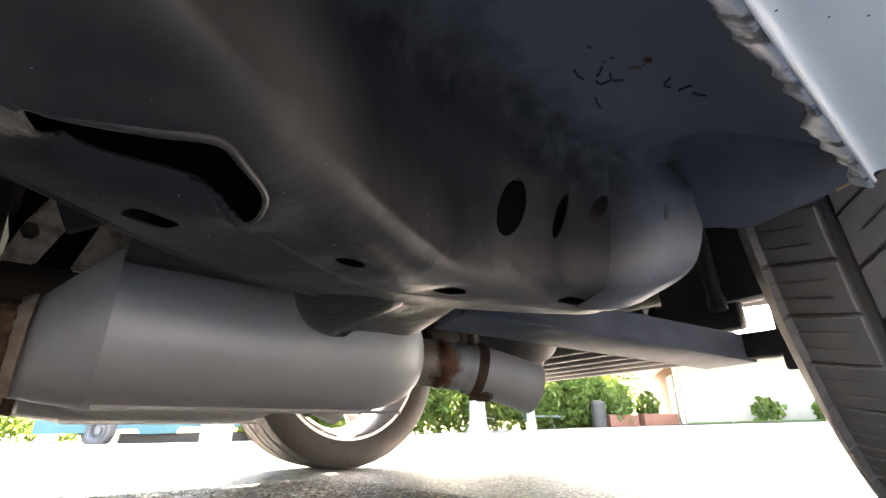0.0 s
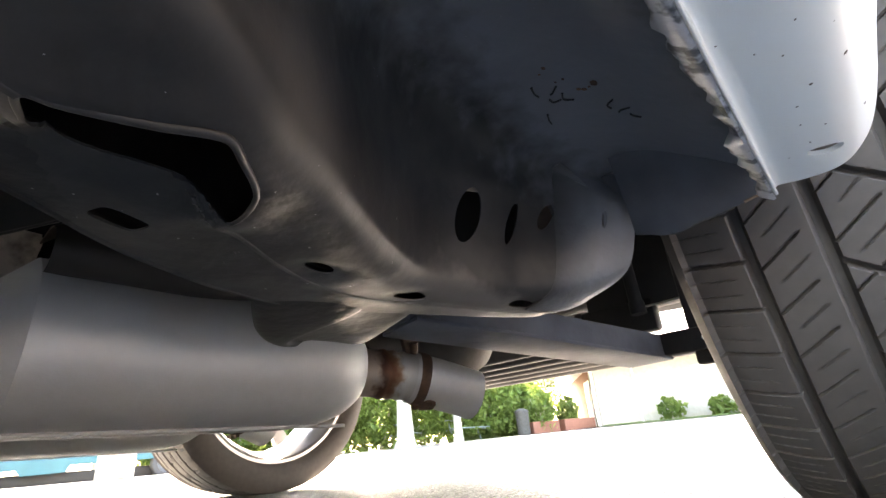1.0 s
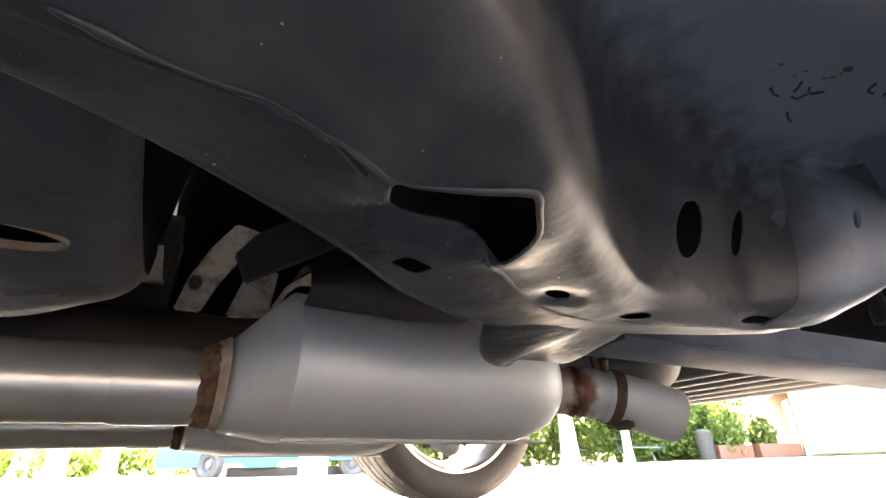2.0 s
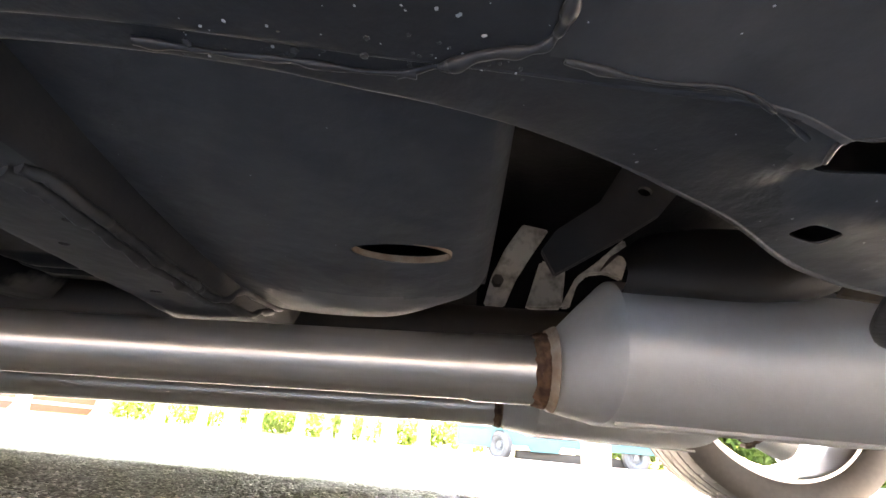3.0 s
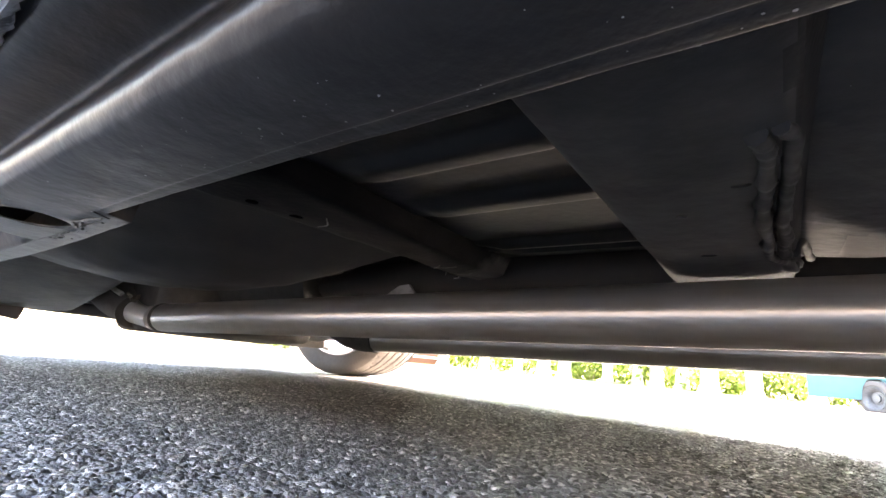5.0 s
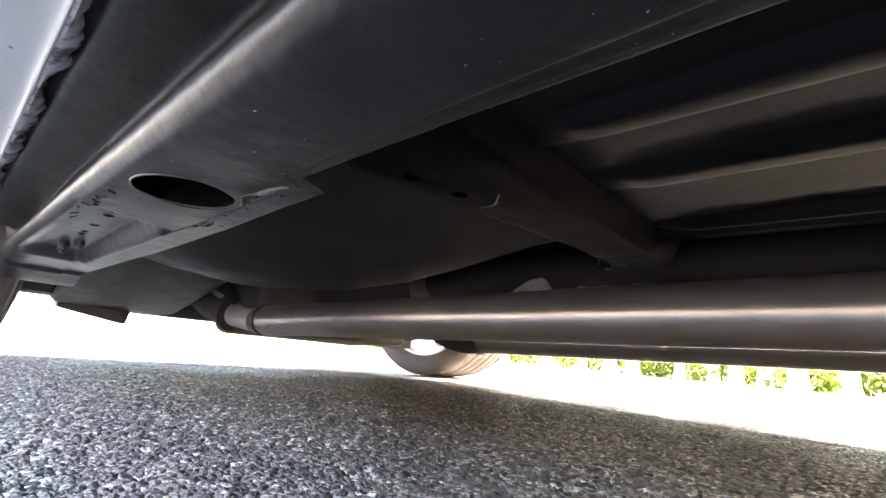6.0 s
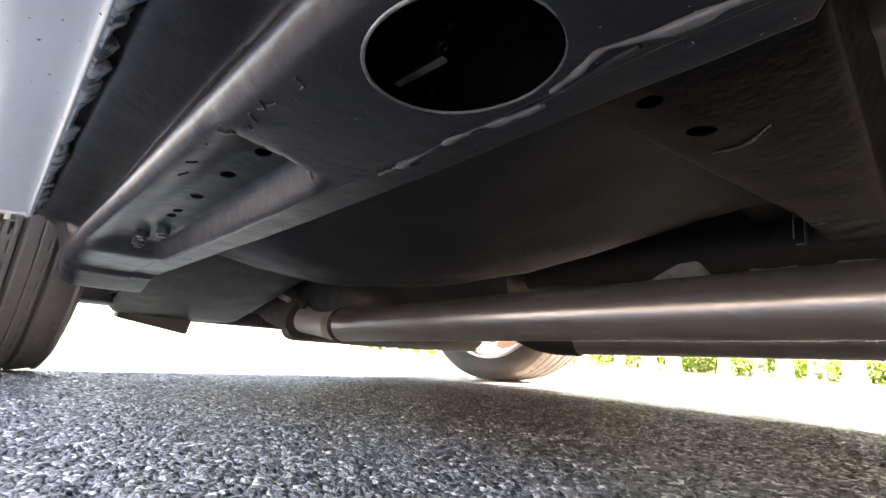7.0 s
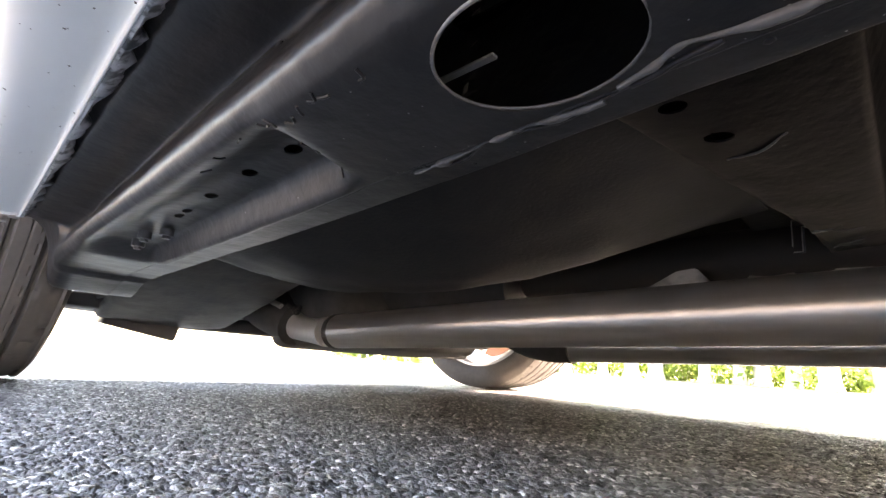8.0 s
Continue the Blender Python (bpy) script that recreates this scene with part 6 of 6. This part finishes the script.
def picnic_table(x, y, turn):
    top = thing("picnic_table", "weathered green picnic table with benches", "picnic table", (x, y, terrain(x, y)), "picnic tables")
    spin = Matrix.Rotation(radians(turn), 4, "Z")
    top.matrix_world = Matrix.Translation((x, y, terrain(x, y))) @ spin
    for k in range(4):
        part("plank", box((1.8, 0.17, 0.04), (0, -0.28 + k * 0.185, 0.74), (0, 0, 0), 0.006), GREY_GREEN, top)
    for sgn in (-1, 1):
        part("bench", box((1.8, 0.25, 0.04), (0, sgn * 0.7, 0.44), (0, 0, 0), 0.006), GREY_GREEN, top)
        for x2 in (-0.65, 0.65):
            part("leg", box((0.08, 0.04, 0.82), (x2, sgn * 0.30, 0.36), (sgn * 25, 0, 0), 0.005), GREY_GREEN, top)
    for x2 in (-0.65, 0.65):
        part("brace", box((0.06, 1.5, 0.06), (x2, 0, 0.40), (0, 0, 0), 0.005), GREY_GREEN, top)
    return top


picnic_table(12.6, 13.4, 25)
picnic_table(14.6, 12.2, -10)

# sheds and low fence at the front side of the lot
shed = thing("shed", "low red-brown shed with pale trim", "shed", (-16.0, 19.5, 0))
part("wall", box((3.6, 2.4, 1.1), (0, 0, 0.55), (0, 0, 35), 0.03), REDWOOD, shed)
part("roof", box((4.2, 3.0, 0.15), (0, 0, 1.2), (0, 0, 35), 0.04), TRIM, shed)
part("band", box((3.65, 2.45, 0.12), (0, 0, 0.35), (0, 0, 35), 0.02), TRIM, shed)

lawn = bmesh.new()
v = [lawn.verts.new((x, y, terrain(x, y) + 0.02)) for x, y in ((at_wall(-1, -0.05, 0)[:2]), (at_wall(14, -0.05, 0)[:2]), (at_wall(14, -1.6, 0)[:2]), (at_wall(-1, -1.3, 0)[:2]))]
lawn.faces.new(v)
lw = part("lawn", lawn, GRASS, None, "narrow strip of mown grass before the wall")
tagged(lw, category="lawn", kind="stuff")
lawn = bmesh.new()
xs2 = np.linspace(-45, 20, 40)
low = [lawn.verts.new((x, 17.0 + 1.2 * noise.noise(Vector((x * 0.2, 0, 0))), terrain(x, 17.0) + 0.02)) for x in xs2]
high = [lawn.verts.new((x, 40.0, terrain(x, 40) + 0.02)) for x in xs2]
for a in range(len(xs2) - 1):
    lawn.faces.new((low[a], low[a + 1], high[a + 1], high[a]))
lw = part("lawn", lawn, GRASS, None, "sunlit grass under the trees")
tagged(lw, category="lawn", kind="stuff")
